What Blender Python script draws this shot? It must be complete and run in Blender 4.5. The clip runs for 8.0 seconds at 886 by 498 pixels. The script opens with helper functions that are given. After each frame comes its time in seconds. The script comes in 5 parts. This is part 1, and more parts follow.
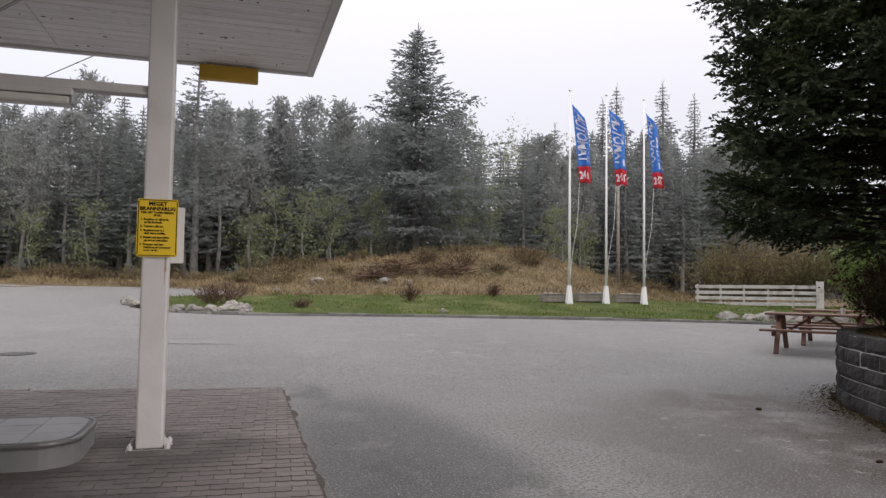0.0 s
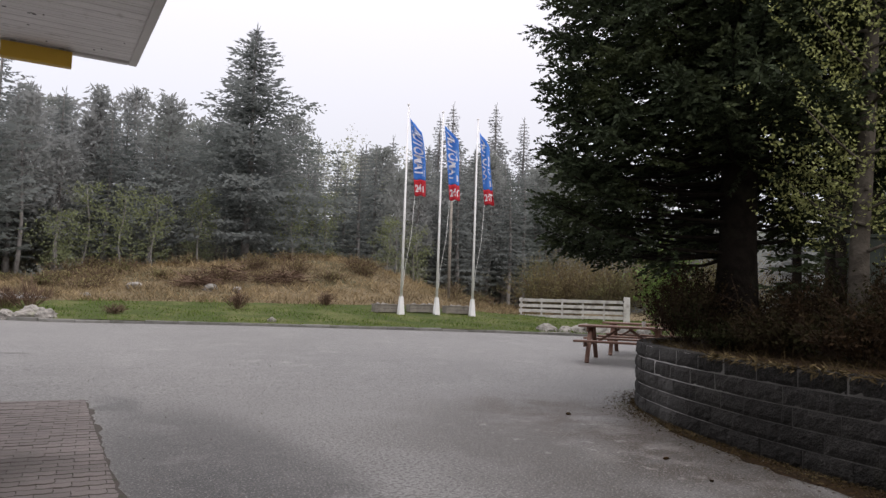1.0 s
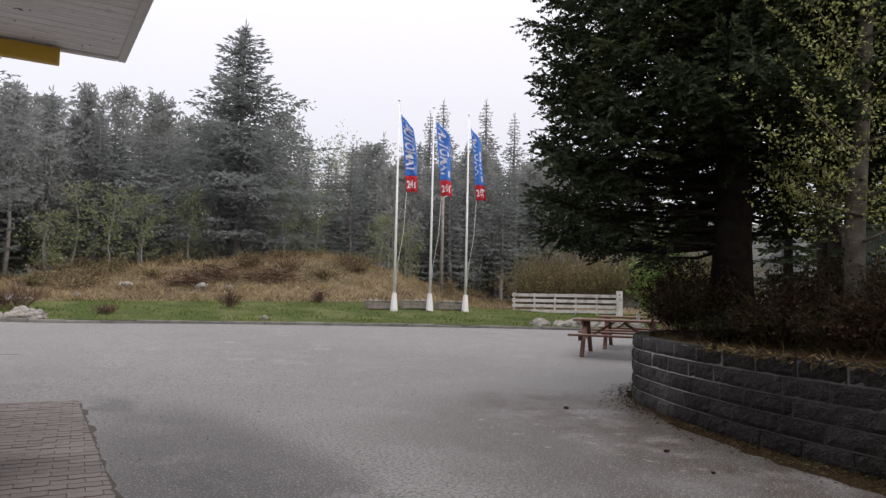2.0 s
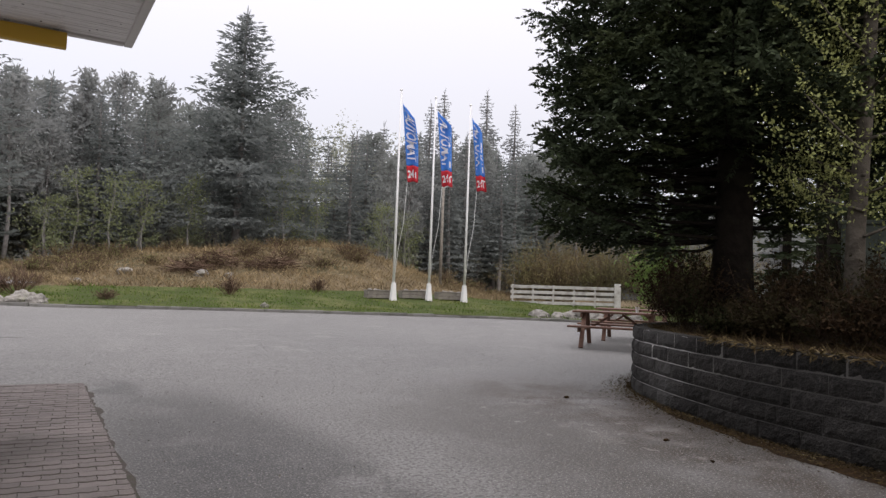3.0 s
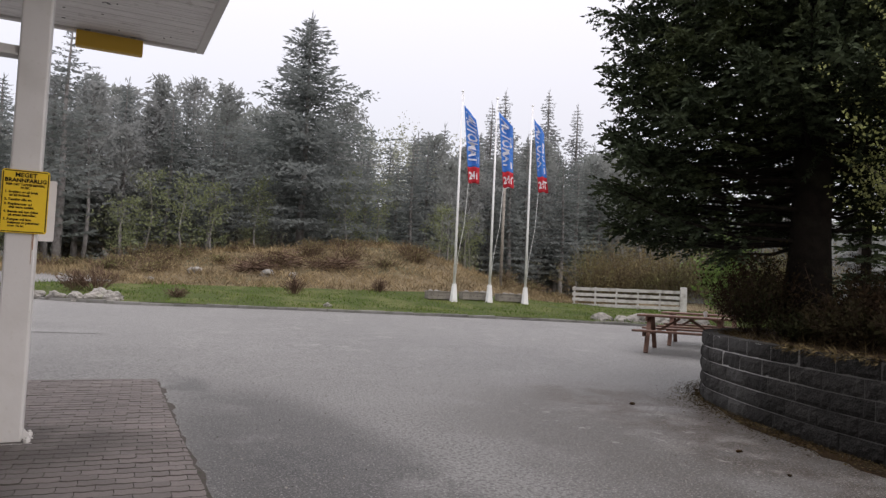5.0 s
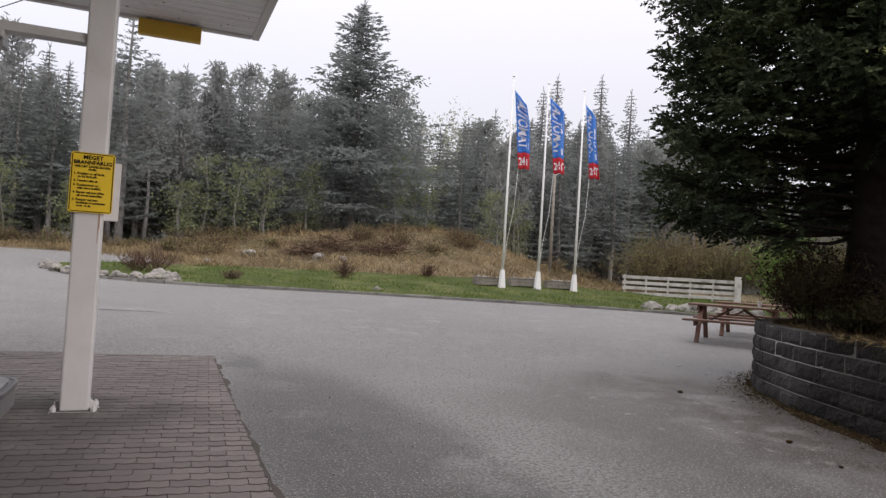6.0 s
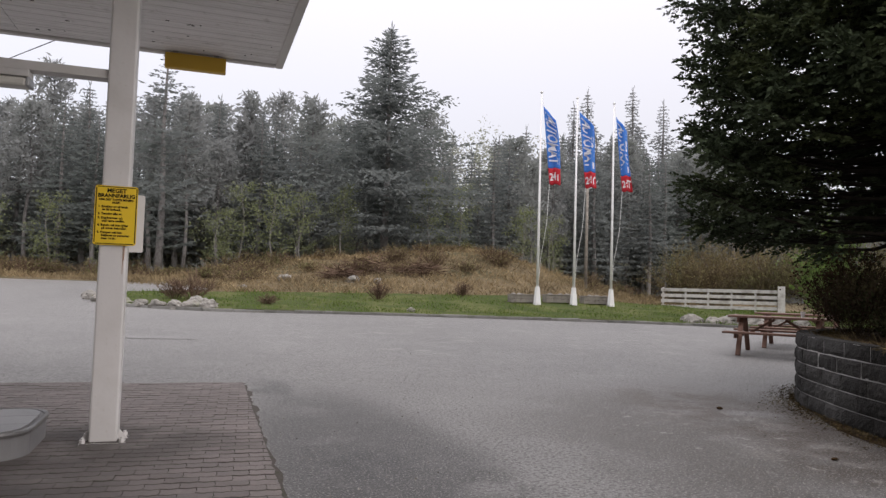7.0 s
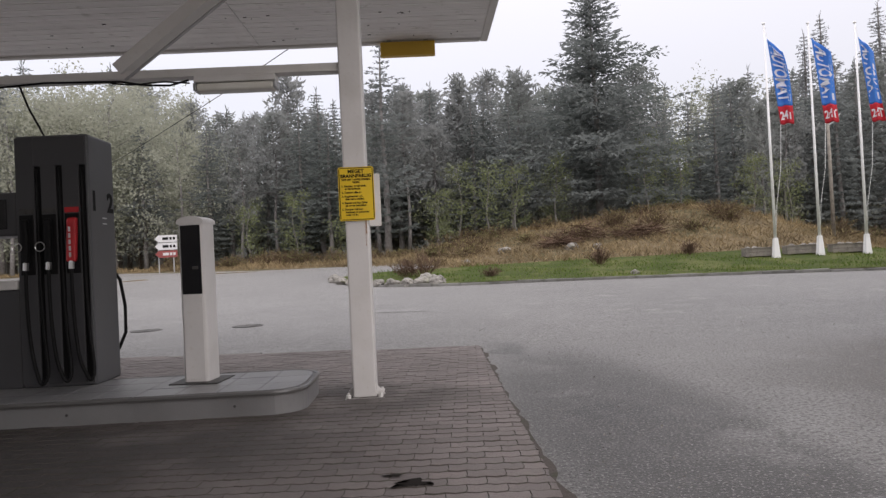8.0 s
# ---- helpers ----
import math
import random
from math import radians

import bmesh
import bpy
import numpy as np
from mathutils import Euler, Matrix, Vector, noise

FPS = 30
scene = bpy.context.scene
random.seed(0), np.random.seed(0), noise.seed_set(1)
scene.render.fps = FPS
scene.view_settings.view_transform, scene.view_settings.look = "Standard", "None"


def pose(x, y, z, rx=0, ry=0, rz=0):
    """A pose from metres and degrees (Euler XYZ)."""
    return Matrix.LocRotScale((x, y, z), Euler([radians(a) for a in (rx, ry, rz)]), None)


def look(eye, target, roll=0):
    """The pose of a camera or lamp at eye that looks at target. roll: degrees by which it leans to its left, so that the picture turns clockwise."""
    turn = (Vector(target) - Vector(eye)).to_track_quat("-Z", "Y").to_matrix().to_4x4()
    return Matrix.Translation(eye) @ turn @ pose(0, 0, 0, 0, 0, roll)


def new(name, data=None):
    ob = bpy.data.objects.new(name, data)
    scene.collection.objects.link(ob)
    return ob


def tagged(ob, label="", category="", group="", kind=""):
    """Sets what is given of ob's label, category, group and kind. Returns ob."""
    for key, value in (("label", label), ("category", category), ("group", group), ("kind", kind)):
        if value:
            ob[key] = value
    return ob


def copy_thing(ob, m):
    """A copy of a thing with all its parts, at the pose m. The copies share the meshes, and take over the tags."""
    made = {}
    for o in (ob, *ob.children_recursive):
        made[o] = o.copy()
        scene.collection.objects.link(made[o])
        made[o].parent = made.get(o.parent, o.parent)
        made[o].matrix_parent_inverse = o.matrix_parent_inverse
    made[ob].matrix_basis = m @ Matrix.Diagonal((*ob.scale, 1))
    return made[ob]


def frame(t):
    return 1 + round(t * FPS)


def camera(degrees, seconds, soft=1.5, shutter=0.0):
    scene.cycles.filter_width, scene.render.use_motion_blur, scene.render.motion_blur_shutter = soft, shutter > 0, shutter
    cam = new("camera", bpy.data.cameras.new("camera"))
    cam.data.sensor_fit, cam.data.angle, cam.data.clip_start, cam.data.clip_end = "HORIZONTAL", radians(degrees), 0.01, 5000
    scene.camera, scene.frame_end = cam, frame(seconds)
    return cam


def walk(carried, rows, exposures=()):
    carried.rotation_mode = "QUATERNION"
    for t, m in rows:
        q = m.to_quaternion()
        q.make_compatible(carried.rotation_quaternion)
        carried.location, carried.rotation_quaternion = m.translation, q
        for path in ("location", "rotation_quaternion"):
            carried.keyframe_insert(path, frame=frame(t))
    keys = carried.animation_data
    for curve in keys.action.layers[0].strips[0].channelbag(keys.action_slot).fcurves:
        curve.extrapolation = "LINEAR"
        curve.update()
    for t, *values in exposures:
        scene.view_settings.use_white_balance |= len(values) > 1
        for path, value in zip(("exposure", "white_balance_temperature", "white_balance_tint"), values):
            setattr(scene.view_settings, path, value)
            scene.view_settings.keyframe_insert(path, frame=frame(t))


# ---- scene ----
cam = camera(64.7, 8.0, soft=1.4)
PATH = [
    (0, (0.732, -0.048, 1.279), (1.303, 1.866, 1.378), 0.8),
    (0.5, (0.775, -0.05, 1.263), (1.642, 1.745, 1.422), 1.2),
    (1, (0.771, -0.077, 1.262), (1.77, 1.651, 1.402), 2.0),
    (1.5, (0.794, -0.019, 1.274), (1.839, 1.678, 1.448), 2.1),
    (2, (0.757, -0.006, 1.248), (1.778, 1.71, 1.378), 1.3),
    (3.5, (0.66, -0.029, 1.225), (1.68, 1.688, 1.328), 2.6),
    (4, (0.661, -0.022, 1.224), (1.655, 1.711, 1.322), 2.5),
    (4.5, (0.667, -0.03, 1.236), (1.675, 1.695, 1.339), 3.0),
    (4.7, (0.674, 0.026, 1.236), (1.613, 1.788, 1.345), 3.1),
    (5.8, (0.632, -0.005, 1.227), (1.445, 1.821, 1.306), 2.7),
    (6, (0.651, -0.036, 1.213), (1.402, 1.817, 1.266), 3.5),
    (6.5, (0.712, -0.046, 1.225), (1.367, 1.843, 1.252), 1.4),
    (7, (0.776, -0.016, 1.233), (1.428, 1.872, 1.335), 1.7),
    (7.5, (0.811, -0.032, 1.175), (1.286, 1.91, 1.231), 0.8),
    (8, (0.7, -0.062, 1.111), (0.752, 1.937, 1.138), -2.8),
]
walk(cam, [(t, look(e, a, r)) for t, e, a, r in PATH], exposures=[(0, 0.05, 6600, 17), (8, 0.05, 6600, 17)])

# ---- world and light ----
world = bpy.data.worlds.new("overcast_sky")
scene.world = world
world.use_nodes = True
wn, wl = world.node_tree.nodes, world.node_tree.links
wn.clear()
w_out = wn.new("ShaderNodeOutputWorld")
w_sky = wn.new("ShaderNodeTexSky")
w_sky.sky_type = "NISHITA"
w_sky.sun_disc = False
w_sky.sun_elevation, w_sky.sun_rotation = radians(28), radians(151)
w_bg1 = wn.new("ShaderNodeBackground")
w_bg1.inputs["Strength"].default_value = 0.03
wl.new(w_sky.outputs[0], w_bg1.inputs["Color"])
# fog-white cloud deck, brighter towards the zenith
w_tc = wn.new("ShaderNodeTexCoord")
w_sep = wn.new("ShaderNodeSeparateXYZ")
w_ramp = wn.new("ShaderNodeValToRGB")
w_ramp.color_ramp.elements[0].position, w_ramp.color_ramp.elements[0].color = 0.0, (0.47, 0.475, 0.495, 1)
w_ramp.color_ramp.elements[1].position, w_ramp.color_ramp.elements[1].color = 0.9, (1.4, 1.4, 1.4, 1)
w_mid = w_ramp.color_ramp.elements.new(0.22)
w_mid.color = (0.53, 0.535, 0.55, 1)
w_high = w_ramp.color_ramp.elements.new(0.45)
w_high.color = (0.7, 0.705, 0.72, 1)
w_bg2 = wn.new("ShaderNodeBackground")
w_bg2.inputs["Strength"].default_value = 1.4
w_add = wn.new("ShaderNodeAddShader")
wl.new(w_tc.outputs["Generated"], w_sep.inputs[0])
wl.new(w_sep.outputs["Z"], w_ramp.inputs[0])
wl.new(w_ramp.outputs[0], w_bg2.inputs["Color"])
wl.new(w_bg1.outputs[0], w_add.inputs[0])
wl.new(w_bg2.outputs[0], w_add.inputs[1])
wl.new(w_add.outputs[0], w_out.inputs["Surface"])

sun_data = bpy.data.lights.new("sun", "SUN")
sun_data.energy, sun_data.angle, sun_data.color = 1.5, radians(60), (1.0, 0.97, 0.93)
sun = new("sun", sun_data)
sun.matrix_world = look((0, 0, 34), (-30, 55, 0))


# ---- materials ----
def material(name, base, rough=0.7, metal=0.0, spots=(), bump=0.0, bump_scale=60.0, vary=0.0, spec=0.5, island=False, translucent=0.0):
    """base: colour. spots: (scale, detail, low, high, colour, amount) layers of noise. vary: random value spread per object or island."""
    m = bpy.data.materials.new(name)
    m.use_nodes = True
    n, l = m.node_tree.nodes, m.node_tree.links
    b = n["Principled BSDF"]
    b.inputs["Roughness"].default_value, b.inputs["Metallic"].default_value = rough, metal
    b.inputs["Specular IOR Level"].default_value = spec
    geo, tc = n.new("ShaderNodeNewGeometry"), n.new("ShaderNodeTexCoord")
    where = geo.outputs["Position"]
    col = None
    for scale, detail, low, high, colour, amount, *zone in spots:
        tex, ramp, mix = n.new("ShaderNodeTexNoise"), n.new("ShaderNodeMapRange"), n.new("ShaderNodeMix")
        tex.inputs["Scale"].default_value, tex.inputs["Detail"].default_value = scale, detail
        l.new(where, tex.inputs["Vector"])
        ramp.inputs["From Min"].default_value, ramp.inputs["From Max"].default_value = low, high
        ramp.inputs["To Max"].default_value = amount
        l.new(tex.outputs["Fac"], ramp.inputs["Value"])
        mix.data_type = "RGBA"
        fac = ramp.outputs["Result"]
        if zone:
            # keep this layer to an oval part of the ground
            cx, cy, rx, ry = zone[0]
            mp, ln_, fade, mul = n.new("ShaderNodeMapping"), n.new("ShaderNodeVectorMath"), n.new("ShaderNodeMapRange"), n.new("ShaderNodeMath")
            mp.vector_type = "TEXTURE"
            mp.inputs["Location"].default_value, mp.inputs["Scale"].default_value = (cx, cy, 0), (rx, ry, 1000)
            ln_.operation, mul.operation = "LENGTH", "MULTIPLY"
            l.new(where, mp.inputs["Vector"])
            l.new(mp.outputs[0], ln_.inputs[0])
            l.new(ln_.outputs["Value"], fade.inputs["Value"])
            fade.interpolation_type = "SMOOTHSTEP"
            fade.inputs["From Min"].default_value, fade.inputs["From Max"].default_value = 0.45, 1.0
            fade.inputs["To Min"].default_value, fade.inputs["To Max"].default_value = 1.0, 0.0
            l.new(fac, mul.inputs[0])
            l.new(fade.outputs["Result"], mul.inputs[1])
            fac = mul.outputs[0]
        l.new(fac, mix.inputs["Factor"])
        if col is None:
            mix.inputs["A"].default_value = (*base, 1)
        else:
            l.new(col, mix.inputs["A"])
        mix.inputs["B"].default_value = (*colour, 1)
        col = mix.outputs["Result"]
    if vary:
        hsv, mr = n.new("ShaderNodeHueSaturation"), n.new("ShaderNodeMapRange")
        mr.inputs["To Min"].default_value, mr.inputs["To Max"].default_value = 1 - vary, 1 + vary
        if island:
            l.new(geo.outputs["Random Per Island"], mr.inputs["Value"])
        else:
            l.new(n.new("ShaderNodeObjectInfo").outputs["Random"], mr.inputs["Value"])
        l.new(mr.outputs["Result"], hsv.inputs["Value"])
        if col is None:
            hsv.inputs["Color"].default_value = (*base, 1)
        else:
            l.new(col, hsv.inputs["Color"])
        col = hsv.outputs["Color"]
    if col is None:
        b.inputs["Base Color"].default_value = (*base, 1)
    else:
        l.new(col, b.inputs["Base Color"])
    if bump:
        tex, bm_ = n.new("ShaderNodeTexNoise"), n.new("ShaderNodeBump")
        tex.inputs["Scale"].default_value, tex.inputs["Detail"].default_value = bump_scale, 4
        l.new(where, tex.inputs["Vector"])
        bm_.inputs["Strength"].default_value, bm_.inputs["Distance"].default_value = bump, 0.02
        l.new(tex.outputs["Fac"], bm_.inputs["Height"])
        l.new(bm_.outputs["Normal"], b.inputs["Normal"])
    if translucent:
        tr, ms = n.new("ShaderNodeBsdfTranslucent"), n.new("ShaderNodeMixShader")
        if col is None:
            tr.inputs["Color"].default_value = (*base, 1)
        else:
            l.new(col, tr.inputs["Color"])
        ms.inputs[0].default_value = translucent
        l.new(b.outputs[0], ms.inputs[1])
        l.new(tr.outputs[0], ms.inputs[2])
        l.new(ms.outputs[0], n["Material Output"].inputs["Surface"])
    return m


M_ASPHALT = material("worn_asphalt", (0.215, 0.21, 0.204), 0.52, spots=[
    (0.25, 6, 0.42, 0.62, (0.18, 0.176, 0.171), 0.9), (1.1, 8, 0.5, 0.7, (0.255, 0.25, 0.243), 0.7),
    (1.8, 7, 0.42, 0.54, (0.045, 0.044, 0.043), 0.9, (2.15, 4.0, 0.8, 3.2)),
    (0.9, 6, 0.25, 0.46, (0.085, 0.083, 0.081), 0.9, (2.0, 4.9, 1.05, 3.9)), (2.2, 5, 0.4, 0.54, (0.06, 0.06, 0.06), 0.85, (1.95, 4.7, 0.5, 0.55)), (1.4, 5, 0.42, 0.56, (0.08, 0.08, 0.08), 0.8, (1.6, 8.0, 0.35, 1.1)),
    (1.2, 5, 0.6, 0.68, (0.36, 0.35, 0.33), 0.6, (7, 15, 9, 6)),
    (0.8, 8, 0.3, 0.52, (0.088, 0.081, 0.073), 0.95, (5.7, 4.0, 3.2, 4.8)), (1.9, 8, 0.36, 0.54, (0.05, 0.036, 0.026), 0.9, (5.7, 3.0, 1.2, 2.8)), (1.7, 8, 0.42, 0.54, (0.06, 0.042, 0.031), 0.9, (6.1, 5.8, 1.3, 2.4)),
    (2.4, 9, 0.52, 0.64, (0.27, 0.258, 0.24), 0.55, (5.5, 4.6, 0.9, 2.4)), (5.5, 8, 0.62, 0.66, (0.42, 0.41, 0.38), 0.6, (5.2, 5.2, 1.1, 2.4)), (6, 5, 0.5, 0.7, (0.15, 0.147, 0.142), 0.5), (32, 3, 0.5, 0.57, (0.075, 0.073, 0.07), 0.8), (60, 2, 0.59, 0.64, (0.42, 0.41, 0.39), 0.65)], bump=0.7, bump_scale=70, spec=0.36)
M_SOIL = material("brown_litter_soil", (0.032, 0.02, 0.011), 0.95, spots=[(4, 6, 0.45, 0.62, (0.02, 0.014, 0.009), 0.9), (25, 4, 0.52, 0.66, (0.07, 0.04, 0.018), 0.8)], bump=0.9, bump_scale=40, spec=0.08)
# First oval mixes oily staining with painted canopy and pump shade; second is dirt.
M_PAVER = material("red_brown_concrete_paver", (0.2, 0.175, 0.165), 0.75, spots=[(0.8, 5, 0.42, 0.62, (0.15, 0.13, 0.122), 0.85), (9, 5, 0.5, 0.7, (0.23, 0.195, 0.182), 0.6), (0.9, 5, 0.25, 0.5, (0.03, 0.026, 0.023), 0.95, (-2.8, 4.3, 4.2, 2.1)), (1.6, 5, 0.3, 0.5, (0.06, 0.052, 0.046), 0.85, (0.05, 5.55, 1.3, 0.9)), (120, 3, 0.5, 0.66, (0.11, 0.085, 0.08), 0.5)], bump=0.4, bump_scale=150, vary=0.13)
# Same ovals as above: painted shade before the island, dirt at the pole.
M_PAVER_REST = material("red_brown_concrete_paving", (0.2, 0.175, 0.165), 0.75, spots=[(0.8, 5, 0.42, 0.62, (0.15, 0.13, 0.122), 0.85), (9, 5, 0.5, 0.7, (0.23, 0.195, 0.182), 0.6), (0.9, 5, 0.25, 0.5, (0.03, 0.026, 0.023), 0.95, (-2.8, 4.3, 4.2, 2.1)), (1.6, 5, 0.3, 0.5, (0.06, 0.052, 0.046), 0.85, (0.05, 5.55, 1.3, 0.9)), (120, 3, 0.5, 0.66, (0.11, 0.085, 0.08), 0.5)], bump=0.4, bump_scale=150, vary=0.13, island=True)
M_JOINT = material("dark_joint_sand", (0.085, 0.072, 0.063), 0.95, spots=[(12, 5, 0.5, 0.65, (0.04, 0.055, 0.025), 0.5)], bump=0.5)
M_GRASS_SOIL = material("lawn_soil", (0.06, 0.075, 0.026), 0.95, spots=[(0.7, 5, 0.45, 0.6, (0.13, 0.13, 0.055), 0.7), (6, 5, 0.5, 0.65, (0.05, 0.08, 0.02), 0.8)], bump=0.8, bump_scale=30, spec=0.08)
M_FOREST_FLOOR = material("dead_grass_forest_floor", (0.16, 0.125, 0.075), 0.95, spots=[(0.3, 5, 0.44, 0.6, (0.075, 0.075, 0.04), 0.85), (1.6, 6, 0.48, 0.64, (0.24, 0.19, 0.12), 0.8), (9, 5, 0.5, 0.66, (0.06, 0.045, 0.03), 0.8)], bump=0.9, bump_scale=12, spec=0.08)
M_WHITE = material("white_painted_steel", (0.63, 0.615, 0.6), 0.45, spots=[(2.5, 5, 0.5, 0.72, (0.54, 0.525, 0.5), 0.7), (30, 4, 0.62, 0.75, (0.5, 0.47, 0.42), 0.4)], bump=0.06, bump_scale=30)
M_POLE_WHITE = material("white_fibreglass", (0.78, 0.78, 0.78), 0.35, spots=[(1.5, 4, 0.5, 0.7, (0.68, 0.68, 0.66), 0.6)])
M_SOFFIT = material("ribbed_soffit_metal", (0.86, 0.845, 0.835), 0.5, spots=[(0.9, 5, 0.48, 0.7, (0.72, 0.705, 0.69), 0.7), (7, 5, 0.62, 0.75, (0.42, 0.4, 0.36), 0.5)], vary=0.05, island=True)
M_SOFFIT_GAP = material("dark_gap", (0.06, 0.058, 0.055), 0.9)
M_YELLOW = material("yellow_plastic_box", (0.55, 0.34, 0.03), 0.45, spots=[(6, 5, 0.5, 0.7, (0.5, 0.32, 0.03), 0.6)])
M_SIGN_YELLOW = material("yellow_enamel_sign", (0.78, 0.53, 0.02), 0.4, spots=[(9, 4, 0.5, 0.72, (0.68, 0.45, 0.03), 0.5)])
M_BLACK = material("black_print", (0.012, 0.012, 0.012), 0.6, spec=0.1)
M_GREY_PUMP = material("charcoal_painted_steel", (0.05, 0.05, 0.054), 0.42, spots=[(3, 4, 0.5, 0.7, (0.05, 0.05, 0.053), 0.7)], bump=0.04)
M_PUMP_SIDE = material("grey_painted_steel", (0.088, 0.089, 0.094), 0.42, spots=[(3, 4, 0.5, 0.7, (0.075, 0.075, 0.078), 0.7)], bump=0.04)
M_RUBBER = material("black_rubber", (0.009, 0.009, 0.0095), 0.6, bump=0.1, spec=0.15)
M_RED = material("red_plastic", (0.45, 0.02, 0.025), 0.4, spots=[(10, 3, 0.5, 0.7, (0.36, 0.015, 0.02), 0.5)])
M_RIM = material("dull_grey_rim", (0.11, 0.108, 0.105), 0.3, spots=[(8, 5, 0.5, 0.7, (0.13, 0.128, 0.124), 0.7)], bump=0.05)
M_ALU = material("brushed_aluminium", (0.55, 0.55, 0.55), 0.38, 1.0, spots=[(8, 5, 0.5, 0.7, (0.4, 0.4, 0.4), 0.7)], bump=0.05, bump_scale=80)
M_GALV = material("galvanised_steel", (0.42, 0.43, 0.44), 0.5, 0.7, spots=[(5, 5, 0.45, 0.7, (0.32, 0.32, 0.33), 0.8)], bump=0.05)
M_TILE = material("grey_concrete_tile", (0.22, 0.218, 0.22), 0.35, spots=[(3, 6, 0.45, 0.68, (0.15, 0.148, 0.15), 0.8), (40, 4, 0.55, 0.7, (0.22, 0.22, 0.21), 0.5)], bump=0.15, vary=0.07)
M_ISLAND = material("grey_steel_island_skirt", (0.2, 0.198, 0.2), 0.42, spots=[(2, 6, 0.45, 0.7, (0.14, 0.137, 0.137), 0.8), (15, 5, 0.6, 0.75, (0.2, 0.18, 0.16), 0.6)], bump=0.08)
M_GLASS_BLACK = material("black_glass_panel", (0.008, 0.008, 0.01), 0.12)
M_BLUE = material("blue_flag_cloth", (0.09, 0.3, 0.74), 0.8, spots=[(30, 3, 0.4, 0.7, (0.07, 0.25, 0.66), 0.6)], translucent=0.5)
M_RED_CLOTH = material("red_flag_cloth", (0.62, 0.04, 0.06), 0.8, translucent=0.5)
M_WHITE_CLOTH = material("white_flag_print", (0.85, 0.85, 0.87), 0.8, translucent=0.45)
M_WOOD_BROWN = material("brown_stained_wood", (0.15, 0.075, 0.05), 0.65, spots=[(9, 6, 0.45, 0.65, (0.1, 0.05, 0.035), 0.8), (50, 4, 0.5, 0.7, (0.2, 0.12, 0.085), 0.5)], bump=0.2, vary=0.12)
M_WOOD_GREY = material("weathered_white_board", (0.52, 0.51, 0.48), 0.8, spots=[(3, 6, 0.48, 0.66, (0.33, 0.31, 0.28), 0.9), (30, 5, 0.55, 0.7, (0.22, 0.2, 0.17), 0.6)], bump=0.3, vary=0.1)
M_WOOD_OLD = material("weathered_grey_wood", (0.22, 0.2, 0.17), 0.85, spots=[(5, 6, 0.45, 0.65, (0.13, 0.115, 0.1), 0.9), (40, 5, 0.5, 0.7, (0.28, 0.26, 0.23), 0.6)], bump=0.4, vary=0.1)
M_STONE = material("pale_granite_boulder", (0.25, 0.235, 0.21), 0.85, spots=[(5, 6, 0.42, 0.62, (0.13, 0.122, 0.108), 0.9), (30, 5, 0.52, 0.68, (0.34, 0.325, 0.3), 0.7), (2, 4, 0.58, 0.7, (0.16, 0.17, 0.1), 0.6)], bump=0.6, bump_scale=25, vary=0.14)
M_KERB = material("grey_kerb_stone", (0.17, 0.166, 0.155), 0.85, spots=[(4, 6, 0.45, 0.65, (0.11, 0.11, 0.09), 0.9), (40, 4, 0.52, 0.68, (0.22, 0.215, 0.2), 0.6)], bump=0.4, vary=0.2)
# Dark base holds the spruce's shade; the oval paints the wall's lit end.
M_BLOCK = material("split_face_concrete_block", (0.028, 0.0265, 0.025), 0.9, spots=[(2.2, 6, 0.45, 0.65, (0.022, 0.021, 0.02), 0.85), (28, 6, 0.48, 0.66, (0.055, 0.052, 0.049), 0.8), (90, 4, 0.5, 0.65, (0.02, 0.02, 0.02), 0.7), (1.1, 4, 0.56, 0.7, (0.035, 0.034, 0.018), 0.7), (3, 4, 0.3, 0.6, (0.085, 0.083, 0.081), 0.8, (7.0, 5.9, 1.2, 1.4))], bump=1.0, bump_scale=55, vary=0.22, spec=0.08)
# Joint dust, with the brightly lit end of the wall painted by the oval.
M_MORTAR = material("joint_dust_lit_end", (0.13, 0.126, 0.12), 0.95, spots=[(1.3, 5, 0.45, 0.6, (0.075, 0.072, 0.068), 0.9), (2, 4, 0.2, 0.45, (0.42, 0.41, 0.4), 0.95, (6.9, 5.9, 1.5, 1.7))], bump=0.4, spec=0.08)
M_EDGE_GRASS = material("mossy_brown_grass", (0.06, 0.043, 0.02), 0.9, vary=0.5, island=True, spots=[(2, 3, 0.5, 0.65, (0.12, 0.095, 0.05), 0.7)], spec=0.08)
M_BARK = material("dark_spruce_bark", (0.02, 0.016, 0.013), 0.95, spots=[(8, 6, 0.45, 0.62, (0.012, 0.01, 0.008), 0.9), (3, 4, 0.55, 0.7, (0.032, 0.032, 0.022), 0.6)], bump=1.0, bump_scale=22, spec=0.08)
# Far bark is lightened: the mist before it sits in the colour.
M_BARK_FAR = material("mist_paled_bark", (0.2, 0.192, 0.185), 0.95, spots=[(6, 6, 0.45, 0.62, (0.12, 0.112, 0.106), 0.9)], bump=0.8, bump_scale=20)
M_BIRCH = material("birch_bark", (0.17, 0.162, 0.15), 0.8, spots=[(6, 5, 0.55, 0.65, (0.08, 0.075, 0.07), 0.9)], bump=0.3)
M_NEEDLE = material("dark_spruce_needles", (0.036, 0.048, 0.025), 0.7, vary=0.45, island=True, translucent=0.15, spec=0.12, spots=[(0.9, 3, 0.5, 0.7, (0.062, 0.075, 0.03), 0.8)])
